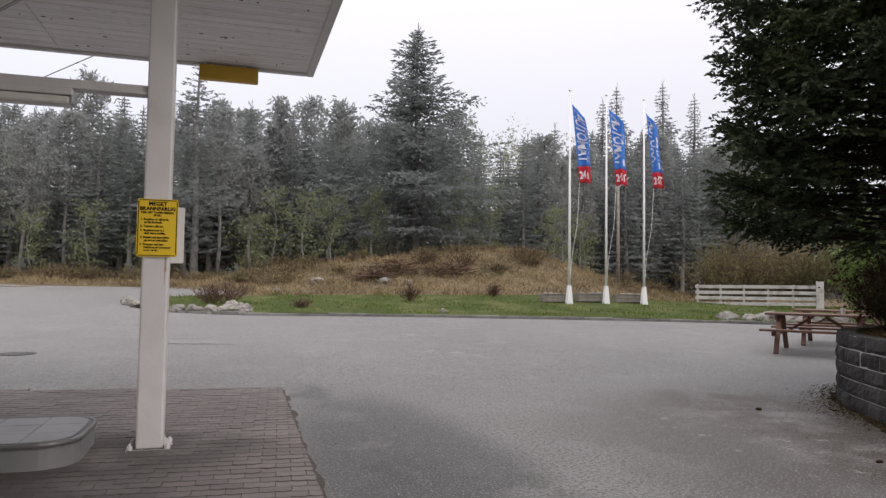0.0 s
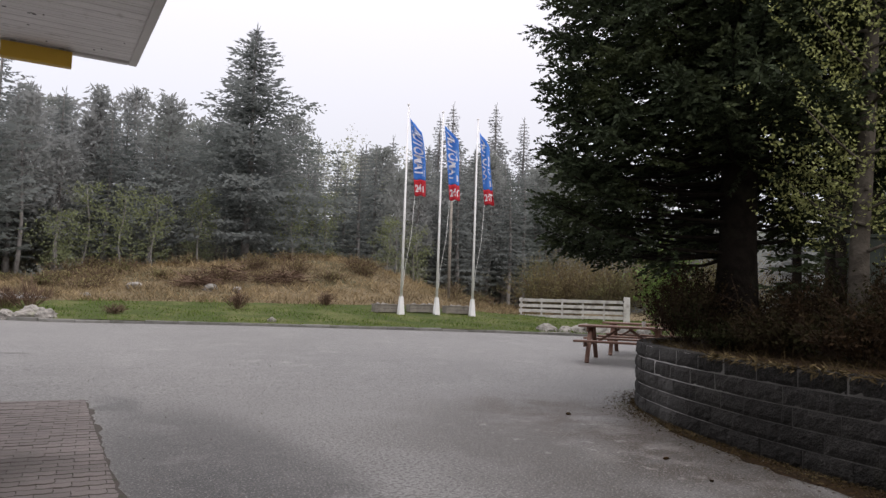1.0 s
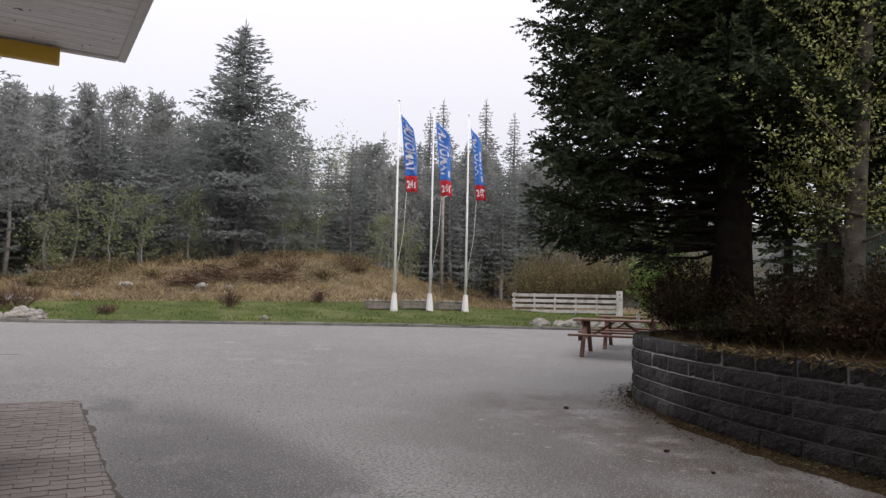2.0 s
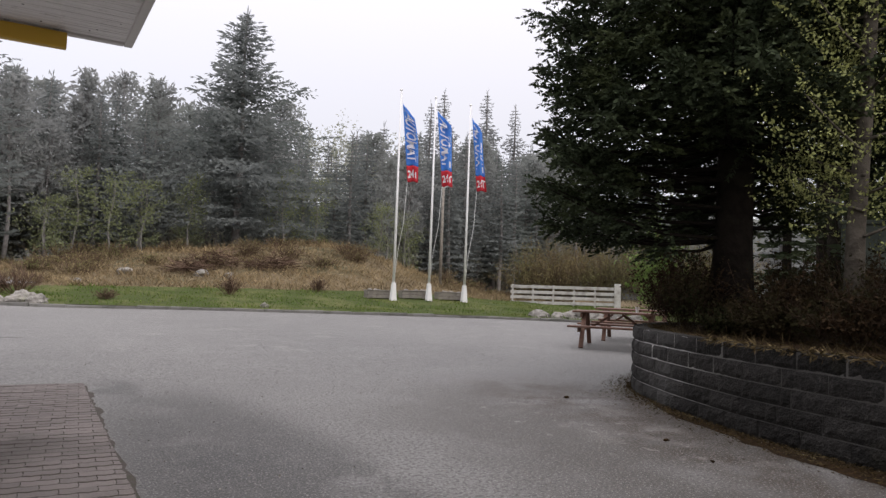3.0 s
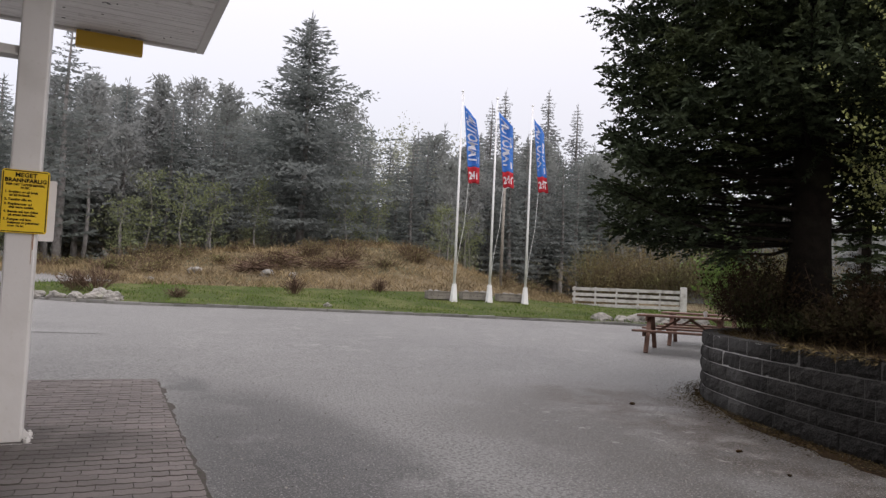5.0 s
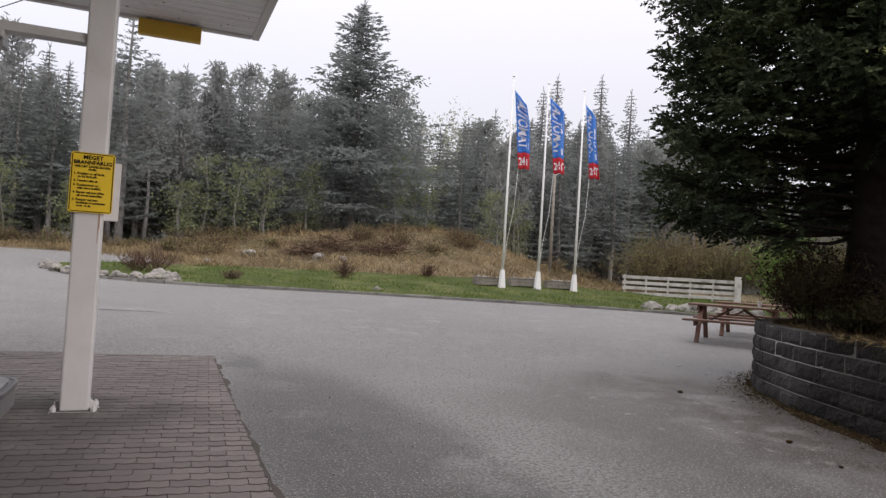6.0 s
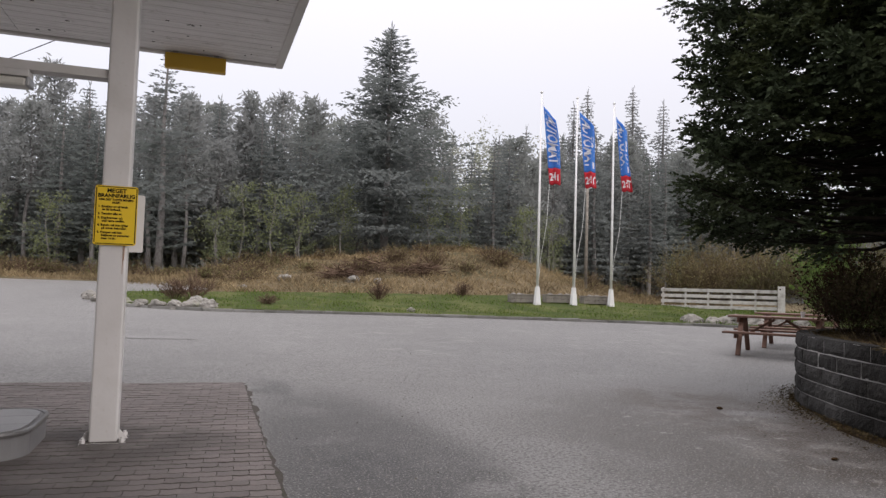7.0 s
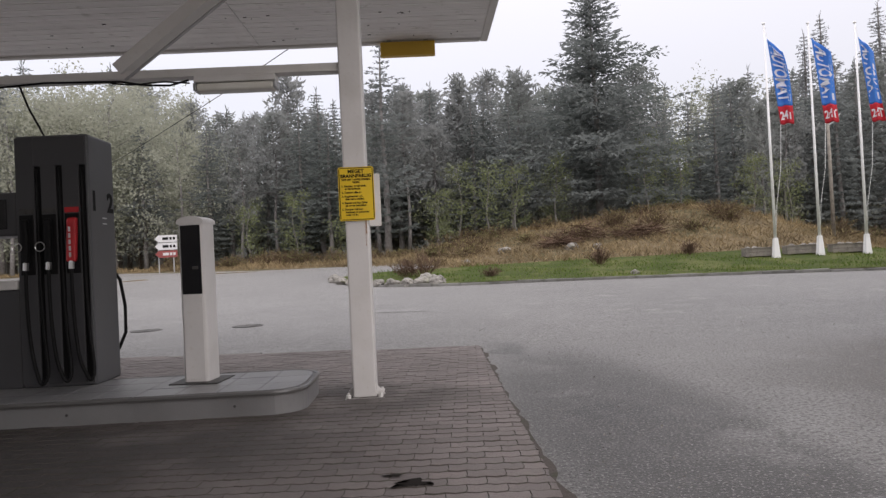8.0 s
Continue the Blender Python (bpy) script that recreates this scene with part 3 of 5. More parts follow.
for sx in (-0.13, 0.13):
    for sy in (-0.11, 0.11):
        b = bmesh.new()
        tube(b, [(sx, sy, 0.02), (sx, sy, 0.045)], 0.022, 6)
        tube(b, [(sx, sy, 0.045), (sx, sy, 0.06)], 0.011, 8)
        part("bolt", b, M_WHITE, pole)
for sx in (-1, 1):
    b = bmesh.new()
    vs = [b.verts.new(c) for c in ((sx * 0.096, -0.006, 0.02), (sx * 0.165, -0.006, 0.02), (sx * 0.096, -0.006, 0.1), (sx * 0.096, 0.006, 0.02), (sx * 0.165, 0.006, 0.02), (sx * 0.096, 0.006, 0.1))]
    for f in ((0, 1, 2), (5, 4, 3), (0, 3, 4, 1), (1, 4, 5, 2), (2, 5, 3, 0)):
        b.faces.new([vs[i] for i in f])
    part("gusset", b, M_WHITE, pole)
bm = bmesh.new()
for k, (x, z0, z1) in enumerate(((0.068, 1.24, 1.455), (0.074, 1.34, 1.455))):
    box(bm, x, -0.0868, z0, x + 0.003 + 0.002 * k, -0.0855, z1)
part("rust_streak", bm, M_RUST, pole, "rust run below the sign")
warn = thing("warning_sign", "yellow warning sign with black border and text on the pole", "sign", pose(0.169, 5.627, 1.67, 90))
W, Hh = 0.288, 0.436


def rounded(w, h, r, n=5):
    pts = []
    for cx, cy, a0 in ((w / 2 - r, h / 2 - r, 0), (-w / 2 + r, h / 2 - r, 90), (-w / 2 + r, -h / 2 + r, 180), (w / 2 - r, -h / 2 + r, 270)):
        for k in range(n):
            a = radians(a0 + 90 * k / (n - 1))
            pts.append((cx + r * math.cos(a), cy + r * math.sin(a)))
    return pts


part("plate", prism(bmesh.new(), rounded(W, Hh, 0.018), 0, 0.008), M_SIGN_YELLOW, warn)
bm = bmesh.new()
for a in ((-W / 2 + 0.006, -Hh / 2 + 0.016, -W / 2 + 0.012, Hh / 2 - 0.016), (W / 2 - 0.012, -Hh / 2 + 0.016, W / 2 - 0.006, Hh / 2 - 0.016), (-W / 2 + 0.016, -Hh / 2 + 0.006, W / 2 - 0.016, -Hh / 2 + 0.012), (-W / 2 + 0.016, Hh / 2 - 0.012, W / 2 - 0.016, Hh / 2 - 0.006)):
    box(bm, a[0], a[1], 0.008, a[2], a[3], 0.0095)
part("border", bm, M_BLACK, warn)
for text, size, x, yy, al in (("MEGET", 0.042, 0, 0.168, "CENTER"), ("BRANNFARLIG", 0.038, 0, 0.132, "CENTER"), ("FØR DET TAPPES BENSIN,", 0.0205, 0, 0.108, "CENTER"), ("HUSK:", 0.0205, 0, 0.087, "CENTER"),
                              ("1. Røyking og all bruk", 0.0225, -0.12, 0.056, "LEFT"), ("av ild forbudt.", 0.0225, -0.092, 0.034, "LEFT"), ("2. Tenning slås av.", 0.0225, -0.12, 0.004, "LEFT"),
                              ("3. Kupévarmer o.l.", 0.0225, -0.12, -0.027, "LEFT"), ("skal være avslått.", 0.0225, -0.092, -0.049, "LEFT"), ("4. Bensin må kun fylles", 0.0225, -0.12, -0.08, "LEFT"), ("på egnet beholder.", 0.0225, -0.092, -0.102, "LEFT"),
                              ("5. Pumper må kun", 0.0225, -0.12, -0.133, "LEFT"), ("betjenes av personer", 0.0225, -0.092, -0.155, "LEFT"), ("over 16 år.", 0.0225, -0.092, -0.177, "LEFT")):
    lettering("lettering", text, M_BLACK, warn, size, Matrix.Translation((x, yy, 0.0088)), align=al, offset=0.0014 if size > 0.03 else 0.0009)
back = thing("white_sign", "plain white sign plate on the back of the pole", "sign", pose(0.204, 5.82, 1.63, 90))
part("plate", prism(bmesh.new(), rounded(0.29, 0.44, 0.012), 0, 0.008), M_WHITE, back)

beam_t = thing("canopy_beam", "white painted steel beam with lamp brackets under the canopy", "beam", kind="structure")
bm = bmesh.new()
box(bm, -12.5, 5.685, 2.705, 0.062, 5.755, 2.765, 0.004)
box(bm, -12.5, 5.655, 2.69, 0.062, 5.785, 2.704, 0.002)
part("rail", bm, M_WHITE, beam_t)
bm = bmesh.new()
beam(bm, (-1.73, 5.72, 2.775), (-0.06, 5.72, 4.08), 0.14, 0.105, bevel=0.006)
part("strut", bm, M_WHITE, beam_t)
bm = bmesh.new()
tube(bm, [(-1.66, 5.655, 2.68), (-0.2, 5.655, 3.78), (0.1, 5.655, 4.09)], 0.012, 6)
part("conduit", bm, M_GALV, beam_t)

lamp = thing("tube_lamp", "white fluorescent tube lamp hung below the beam", "lamp", pose(-0.78, 5.72, 2.60))
part("housing", boxed(-0.33, -0.08, 0.035, 0.33, 0.08, 0.088, bevel=0.008), M_WHITE, lamp)
part("diffuser", boxed(-0.315, -0.07, -0.035, 0.315, 0.07, 0.032, bevel=0.02), M_TUBE, lamp)
for s in (-1, 1):
    part("end_cap", boxed(s * 0.325 - 0.012, -0.075, -0.03, s * 0.325 + 0.012, 0.075, 0.034, bevel=0.006), M_GALV, lamp)
bm = bmesh.new()
tube(bm, [(-1.15, 5.655, 2.66), (-1.3, 5.645, 2.62), (-1.5, 5.645, 2.63), (-1.7, 5.655, 2.67), (-2.3, 5.655, 2.685), (-2.7, 5.655, 2.66), (-3.2, 5.655, 2.67)], 0.009, 6)
tube(bm, [(-1.15, 5.675, 2.64), (-1.35, 5.655, 2.655), (-1.62, 5.655, 2.64), (-1.78, 5.655, 2.66)], 0.007, 6)
tagged(part("cable", bm, M_RUBBER), "loose black cable sagging under the beam", "cable")

soff_lamp = thing("soffit_lamp", "square recessed lamp with open lid in the soffit", "lamp", pose(-0.45, 6.75, CZ))
part("frame", boxed(-0.16, -0.16, -0.03, 0.16, 0.16, -0.004, bevel=0.006), M_GALV, soff_lamp)
part("glass", boxed(-0.12, -0.12, -0.036, 0.12, 0.12, -0.031), M_TUBE, soff_lamp)
# No opening here: the plate's dark colour stands for the shade inside.
part("hatch", boxed(0.18, -0.1, -0.012, 0.42, 0.12, -0.007), M_SOFFIT_GAP, soff_lamp, "flat dark plate painted as the shaded inside of an open hatch")

# overhead wires from the canopy edge
bm = bmesh.new()
tube(bm, [(-0.95, 9.5, 4.12), (-2.6, 11.6, 3.98), (-6, 16, 3.8), (-12, 24, 3.9), (-24, 40, 5.2)], 0.006, 5)
tagged(part("overhead_cable", bm, M_RUBBER), "thin black cable running from the canopy to the woods", "cable")

# fuel island
IX1, IY0, IY1, IH, IR = -0.24, 5.12, 6.13, 0.2, 0.27


def island_outline(inset, x0=-9.0):
    r = IR - inset
    pts = [(x0, IY0 + inset)]
    for k in range(9):
        a = radians(-90 + 90 * k / 8)
        pts.append((IX1 - IR + r * math.cos(a), IY0 + IR + r * math.sin(a)))
    for k in range(9):
        a = radians(90 * k / 8)
        pts.append((IX1 - IR + r * math.cos(a), IY1 - IR + r * math.sin(a)))
    pts.append((x0, IY1 - inset))
    return pts


island = thing("fuel_island", "raised grey island with tiled top and rounded metal rim", "fuel island", kind="structure")
part("skirt", prism(bmesh.new(), island_outline(0.012), 0.0, IH - 0.03), M_ISLAND, island)
rim = bmesh.new()
for inset, z0, z1 in ((0.0, IH - 0.034, IH - 0.012),):
    prism(rim, island_outline(inset), z0, z1)
tube(rim, [(x, y, IH - 0.016) for x, y in island_outline(0.012)], 0.019, 8)
part("rim", rim, M_RIM, island, "rounded dull metal rim", smooth=False)
for k in range(8):
    b = bmesh.new()
    tube(b, [(-0.75 - 1.22 * k, IY0 + 0.014, 0.1), (-0.75 - 1.22 * k, IY0 + 0.006, 0.1)], 0.011, 8)
    part("bolt", b, M_IRON, island)
tile_me = None
for i in range(-29, 0):
    for j in range(3):
        x, y = IX1 - 0.04 + i * 0.305, IY0 + 0.05 + j * 0.305
        corner = i == -1 and j in (0, 2)
        b = bmesh.new()
        if corner:
            c = (IX1 - IR, (IY0 + IR) if j == 0 else (IY1 - IR))
            s = 1 if j == 0 else -1
            y0_ = IY0 + 0.045 if j == 0 else IY1 - 0.045
            arc = [(c[0] + (IR - 0.05) * math.cos(radians(a)), c[1] - s * (IR - 0.05) * math.sin(radians(a))) for a in (80, 60, 40, 20)]
            yy = y + 0.3 if j == 0 else y
            pts = [(x, yy), (x, y0_)] + arc + [(x + 0.3, yy)]
            prism(b, pts if j == 0 else pts[::-1], IH - 0.012, IH + 0.002)
            ob = part("tile", b, M_TILE, island)
            continue
        if tile_me is None:
            box(b, 0, 0, -0.012, 0.298, 0.298, 0.002, 0.003)
            ob = part("tile", b, M_TILE, island)
            tile_me = ob.data
        else:
            b.free()
            ob = new("tile", tile_me)
            ob.parent = island
        ob.matrix_basis = Matrix.Translation((x, y, IH + random.uniform(-0.001, 0.001)))

# payment terminal
term = thing("payment_terminal", "white payment terminal column with black glass front", "payment terminal", pose(-1.18, 5.77, IH + 0.002, 0, 0, -6))
TW, TD, TH = 0.105, 0.12, 1.29
bm = bmesh.new()
prism(bm, rounded(2 * TW, 2 * TD, 0.03), 0.012, TH)
part("body", bm, M_WHITE, term)
bm = bmesh.new()
arc = [(-TW - 0.006, TH)] + [(-(TW + 0.006) * math.cos(math.pi * k / 10), TH + 0.018 + 0.045 * math.sin(math.pi * k / 10)) for k in range(11)] + [(TW + 0.006, TH)]
rings = [[bm.verts.new((x, y, z)) for x, z in arc] for y in (-TD - 0.008, TD + 0.006)]
for k in range(len(arc)):
    bm.faces.new((rings[0][k], rings[1][k], rings[1][(k + 1) % len(arc)], rings[0][(k + 1) % len(arc)]))
bm.faces.new(rings[0])
bm.faces.new(rings[1][::-1])
bmesh.ops.recalc_face_normals(bm, faces=bm.faces[:])
part("cap", bm, M_WHITE, term, "arched white cap")
part("screen_panel", boxed(-0.082, -TD - 0.007, 0.72, 0.082, -TD + 0.002, TH - 0.012, bevel=0.003), M_GLASS_BLACK, term, "black glass panel")
part("front_panel", boxed(-0.082, -TD - 0.005, 0.03, 0.082, -TD + 0.002, 0.712, bevel=0.003), M_WHITE, term)
part("card_slot", boxed(0.01, -TD - 0.012, 0.92, 0.06, -TD - 0.0075, 0.945, bevel=0.002), M_IRON, term)
part("foot_plate", boxed(-0.2, -0.19, 0.0, 0.2, 0.19, 0.01, bevel=0.002), M_IRON, term)

# fuel pump
pump = thing("fuel_pump", "charcoal fuel pump with three hoses and nozzles", "fuel pump", pose(-2.57, 5.83, IH + 0.002) @ Matrix.Diagonal((0.956, 0.956, 0.956, 1)))
PW, PD, PH = 0.52, 0.5, 2.195
bm = boxed(-0.11, 0.012, 0.0, PW, PD, PH, bevel=0.02)
part("cabinet", bm, M_PUMP_SIDE, pump)
# front panels, with three tall hose slots between
for a, b in ((-0.1, 0.06), (0.115, 0.245), (0.3, 0.445), (0.5, 0.512)):
    part("front_panel", boxed(a, -0.012, 0.03, b, 0.01, PH - 0.02, bevel=0.004), M_GREY_PUMP, pump, "charcoal front panel")
part("top_panel", boxed(0.061, -0.0125, 1.925, 0.499, 0.0105, PH - 0.02, bevel=0.003), M_GREY_PUMP, pump)
for i, x in enumerate((0.0875, 0.2725, 0.4725)):
    part("hose_slot", boxed(x - 0.028, 0.002, 0.05, x + 0.028, 0.0115, 1.923), M_RUBBER, pump, "black hose slot")
for i, x in enumerate((-0.015, 0.18, 0.375)):
    boot = part("nozzle_boot", boxed(x - 0.06, -0.02, 0.98, x + 0.06, -0.0125, 1.5, bevel=0.006), M_RUBBER, pump, "black recessed nozzle holder")
    nb = boxed(x - (0.042 if i == 2 else 0.03), -0.075, 1.08, x + (0.042 if i == 2 else 0.03), -0.021, 1.46, bevel=0.016)
    if i == 2:
        for v in nb.verts:
            v.co.x += 0.09 * max(0.0, v.co.z - 1.25)
    nozzle = part("nozzle", nb, M_RED if i == 2 else M_RUBBER, pump, "red nozzle cover with faded print" if i == 2 else "black nozzle")
    part("grade_label", boxed(x - 0.06, -0.02, 1.51, x + 0.06, -0.0125, 1.555), M_RED if i == 2 else M_IRON, pump)
    b = bmesh.new()
    tube(b, [(x, -0.05, 1.09), (x - 0.005, -0.05, 1.02)], 0.024, 8)
    part("swivel", b, M_ALU, pump, "bright metal hose swivel")
    ring = bmesh.new()
    if i < 2:
        tube(ring, [(x - 0.055 + 0.04 * math.cos(a * 0.524), -0.082, 1.22 + 0.04 * math.sin(a * 0.524)) for a in range(13)], 0.005, 5)
        part("badge", ring, M_ALU, pump)
    else:
        for k in range(5):
            box(ring, x - 0.008, -0.0775, 1.12 + 0.055 * k, x + 0.01, -0.0755, 1.16 + 0.055 * k)
        part("print_bar", ring, M_SIGN_WHITE, pump)
    hose = bmesh.new()
    xs_ = x + 0.095
    dip = (0.06, 0.1, 0.12)[i]
    pts = [(x - 0.005, -0.05, 1.03), (x + 0.0, -0.06, 0.8), (x + 0.02, -0.075, 0.5), (x + 0.05, -0.08, 0.25), (x + 0.1, -0.085, dip), (x + 0.14, -0.08, 0.06), (xs_ + 0.06, -0.05, 0.16), (xs_ + 0.02, -0.02, 0.5), (xs_ - 0.0, -0.008, 1.0), (xs_ - 0.002, -0.006, 1.9)]
    fine = []
    for k in range(len(pts) - 1):
        p0, p1, p2, p3 = [Vector(pts[min(max(k + o, 0), len(pts) - 1)]) for o in (-1, 0, 1, 2)]
        for j in range(5):
            t = j / 5
            fine.append(0.5 * ((2 * p1) + (p2 - p0) * t + (2 * p0 - 5 * p1 + 4 * p2 - p3) * t * t + (3 * p1 - p0 - 3 * p2 + p3) * t ** 3))
    tube(hose, fine + [Vector(pts[-1])], 0.016, 8)
    part("hose", hose, M_RUBBER, pump, smooth=True)
hose = bmesh.new()
tube(hose, [(PW - 0.05, PD + 0.012, 1.0), (PW + 0.0, PD + 0.05, 0.9), (PW + 0.03, PD + 0.07, 0.65), (PW + 0.03, PD + 0.06, 0.4), (PW - 0.02, PD + 0.012, 0.25)], 0.016, 8)
part("hose", hose, M_RUBBER, pump, smooth=True)
for text, y in (("1", 0.09), ("2", 0.4)):
    lettering("lettering", text, M_BLACK, pump, 0.24, Matrix.Translation((PW + 0.003, y, 1.53)) @ Euler((radians(90), 0, radians(90))).to_matrix().to_4x4(), align="CENTER", offset=0.009)
bm = bmesh.new()
for k in range(2):
    box(bm, PW, 0.24, 1.46 - 0.05 * k, PW + 0.003, 0.32, 1.472 - 0.05 * k)
part("print_bar", bm, M_SIGN_WHITE, pump)
part("base", boxed(-0.1, 0.02, 0.0, PW - 0.01, PD - 0.01, 0.03), M_RUBBER, pump)
head = part("display_head", boxed(-1.3, 0.02, 1.33, -0.115, PD - 0.1, 1.71, bevel=0.015), M_GREY_PUMP, pump, "black display head")
part("display", boxed(-1.2, 0.012, 1.39, -0.2, 0.0215, 1.65, bevel=0.004), M_GLASS_BLACK, head)
part("shelf", boxed(-1.3, -0.02, 0.86, -0.115, PD - 0.06, 0.94, bevel=0.01), M_WHITE, pump, "pale metal shelf")
part("lower_cabinet", boxed(-1.3, 0.01, 0.0, -0.115, PD - 0.04, 0.858, bevel=0.012), M_GREY_PUMP, pump)
conduit = bmesh.new()
tube(conduit, [(0.04, 0.25, PH), (0.0, 0.22, PH + 0.12), (-0.02, 0.1, PH + 0.26), (0.0, -0.06, PH + 0.41), (0.02, -0.12, PH + 0.42)], 0.01, 6)
tagged(part("cable", conduit, M_RUBBER), "black supply cable from the beam to the pump", "cable").matrix_basis = pose(-2.57, 5.83, IH + 0.002) @ Matrix.Diagonal((0.956, 0.956, 0.956, 1))

# unseen wall added behind the camera to close the forecourt and block sky light
shop = thing("wall_south", "plain cream wall added out of view to close the forecourt", "wall", kind="structure")
part("wall", boxed(-14, -5.3, 0, 3.4, -5.0, 4.4), M_WALL, shop)


# ---- lawn: flags, planters, fence, stones, table ----
R, N = Vector((0.89, -0.456, 0)), Vector((-0.456, -0.89, 0))


def flagpole(x, y, phase, spread, group):
    z = ground_z(x, y) + 0.1
    pole_top = 9.0 - z
    ob = thing("flagpole", "white flagpole with tapered base sleeve and hanging banner rope", "flagpole", pose(x, y, z - 0.02), group)
    b = bmesh.new()
    tube(b, [(0, 0, 0.3), (0, 0, pole_top * 0.5), (0, 0, pole_top)], [0.055, 0.045, 0.026], 12)
    part("shaft", b, M_POLE_WHITE, ob, smooth=True)
    b = bmesh.new()
    prism(b, rounded(0.25, 0.22, 0.03), 0.0, 0.1)
    lo, hi = rounded(0.24, 0.21, 0.03), rounded(0.15, 0.14, 0.03)
    v0 = [b.verts.new((p[0], p[1], 0.1)) for p in lo]
    v1 = [b.verts.new((p[0], p[1], 0.72)) for p in hi]
    for i in range(len(v0)):
        b.faces.new((v0[i], v0[(i + 1) % len(v0)], v1[(i + 1) % len(v0)], v1[i]))
    b.faces.new(v1)
    part("base_sleeve", b, M_POLE_WHITE, ob)
    b = bmesh.new()
    bmesh.ops.create_uvsphere(b, u_segments=12, v_segments=8, radius=0.06, matrix=Matrix.Translation((0, 0, pole_top + 0.04)) @ Matrix.Diagonal((1, 1, 0.7, 1)))
    part("finial", b, M_POLE_WHITE, ob, smooth=True)
    L, Wd, top = 3.15, 0.72, pole_top - 0.52

    def cloth(u, v):
        w = Wd * spread * (0.82 + 0.12 * math.sin(3.1 * v + phase))
        fold = 0.07 * math.sin(7.5 * u + 2.2 * v + phase) * (0.25 + u) + 0.07 * math.sin(4 * v + phase * 2) * u
        return R * (0.08 + 0.3 * v + u * w) + N * (fold + 0.05) + Vector((0, 0, top - v * L * (1 + 0.0 * u) - u * 0.6 * (1 - v) ** 2.2 - 0.02 * math.sin(9 * u)))

    flag = thing("banner_flag", "blue and red vertical banner flag with white letters", "flag", pose(x, y, z - 0.02), "banner flags")
    for nm, va, vb, mat in (("blue_field", 0.0, 0.79, M_BLUE), ("red_field", 0.79, 1.0, M_RED_CLOTH)):
        b = bmesh.new()
        n, m_ = 14, max(6, int(40 * (vb - va)))
        grid = [[b.verts.new(cloth(i / n, va + (vb - va) * j / m_)) for i in range(n + 1)] for j in range(m_ + 1)]
        for j in range(m_):
            for i in range(n):
                b.faces.new((grid[j][i], grid[j][i + 1], grid[j + 1][i + 1], grid[j + 1][i]))
        ob2 = part(nm, b, mat, flag, smooth=True)
        sol = ob2.modifiers.new("thickness", "SOLIDIFY")
        sol.thickness, sol.offset = 0.004, 0

    def put_down(co):
        u, v = 0.14 + co.y / Wd, 0.06 + co.x / L
        return cloth(u, v) + N * (0.008 + co.z)

    def put_flat(co):
        u, v = 0.08 + co.x / Wd, 0.945 - co.y / L
        return cloth(u, v) + N * (0.008 + co.z)

    lettering("lettering", "AUTOMAT", M_WHITE_CLOTH, flag, 0.78, Matrix.Diagonal((0.58, 1, 1, 1)), bend=put_down, spacing=0.95, extrude=0.001, offset=0.02)
    lettering("lettering", "24T", M_WHITE_CLOTH, flag, 0.42, Matrix.Identity(4), bend=put_flat, spacing=0.88, extrude=0.001, offset=0.014)
    b = bmesh.new()
    p1 = cloth(0, 1)
    tube(b, [p1, p1 + Vector((-0.08 * R.x, -0.08 * R.y, -1.6)), Vector((0.12, 0, 1.9)), Vector((0.06, 0, 1.1))], 0.009, 5)
    part("halyard", b, M_POLE_WHITE, ob)
    b = bmesh.new()
    tube(b, [Vector((0.03, 0, pole_top - 0.05)), cloth(0, 0)], 0.008, 5)
    part("top_line", b, M_POLE_WHITE, ob)


flagpole(13.32, 24.8, 0.4, 0.78, "flagpoles")
flagpole(15.02, 24.94, 1.7, 0.88, "flagpoles")
flagpole(16.83, 25.06, 2.9, 0.76, "flagpoles")


def trough(x, y, rot):
    ob = thing("planter_trough", "weathered grey wooden planter trough with stones on soil", "planter", pose(x, y, ground_z(x, y) + 0.08, 0, 0, rot), "wooden troughs on the lawn")
    for k in range(2):
        for s in (-1, 1):
            part("board", boxed(-0.6, s * 0.2 - 0.015, 0.03 + 0.15 * k, 0.6, s * 0.2 + 0.015, 0.172 + 0.15 * k, bevel=0.005), M_WOOD_OLD, ob)
    for s in (-1, 1):
        part("end_board", boxed(s * 0.59 - 0.014, -0.183, 0.03, s * 0.59 + 0.014, 0.183, 0.322, bevel=0.005), M_WOOD_OLD, ob)
        part("rim_board", boxed(-0.64, s * 0.2 - 0.045, 0.325, 0.64, s * 0.2 + 0.045, 0.352, bevel=0.005), M_WOOD_OLD, ob)
        part("foot", boxed(s * 0.5 - 0.05, -0.18, 0, s * 0.5 + 0.05, 0.18, 0.029), M_WOOD_OLD, ob)
    part("soil", boxed(-0.572, -0.182, 0.04, 0.572, 0.182, 0.3), M_SOIL, ob)
    for k in range(5):
        sx = random.uniform(-0.5, 0.5)
        st = stone_mesh(random.uniform(0.06, 0.1), k + x)
        part("stone", st, M_STONE, ob).matrix_basis = pose(sx, random.uniform(-0.1, 0.1), 0.34)


def stone_mesh(r, seed, flat=0.7, sub=2):
    b = bmesh.new()
    bmesh.ops.create_icosphere(b, subdivisions=sub, radius=1)
    for v in b.verts:
        n = v.co.normalized()
        k = 1 + 0.4 * noise.noise(n * 1.3 + Vector((seed * 3.7, seed, 0))) + 0.2 * noise.noise(n * 3.5 + Vector((0, seed * 5.1, 0)))
        v.co = Vector((n.x * 1.15, n.y, n.z * flat)) * r * k
    return b


for (x, y) in ((13.0, 25.35), (14.62, 25.5), (16.4, 25.6)):
    trough(x, y, -4)


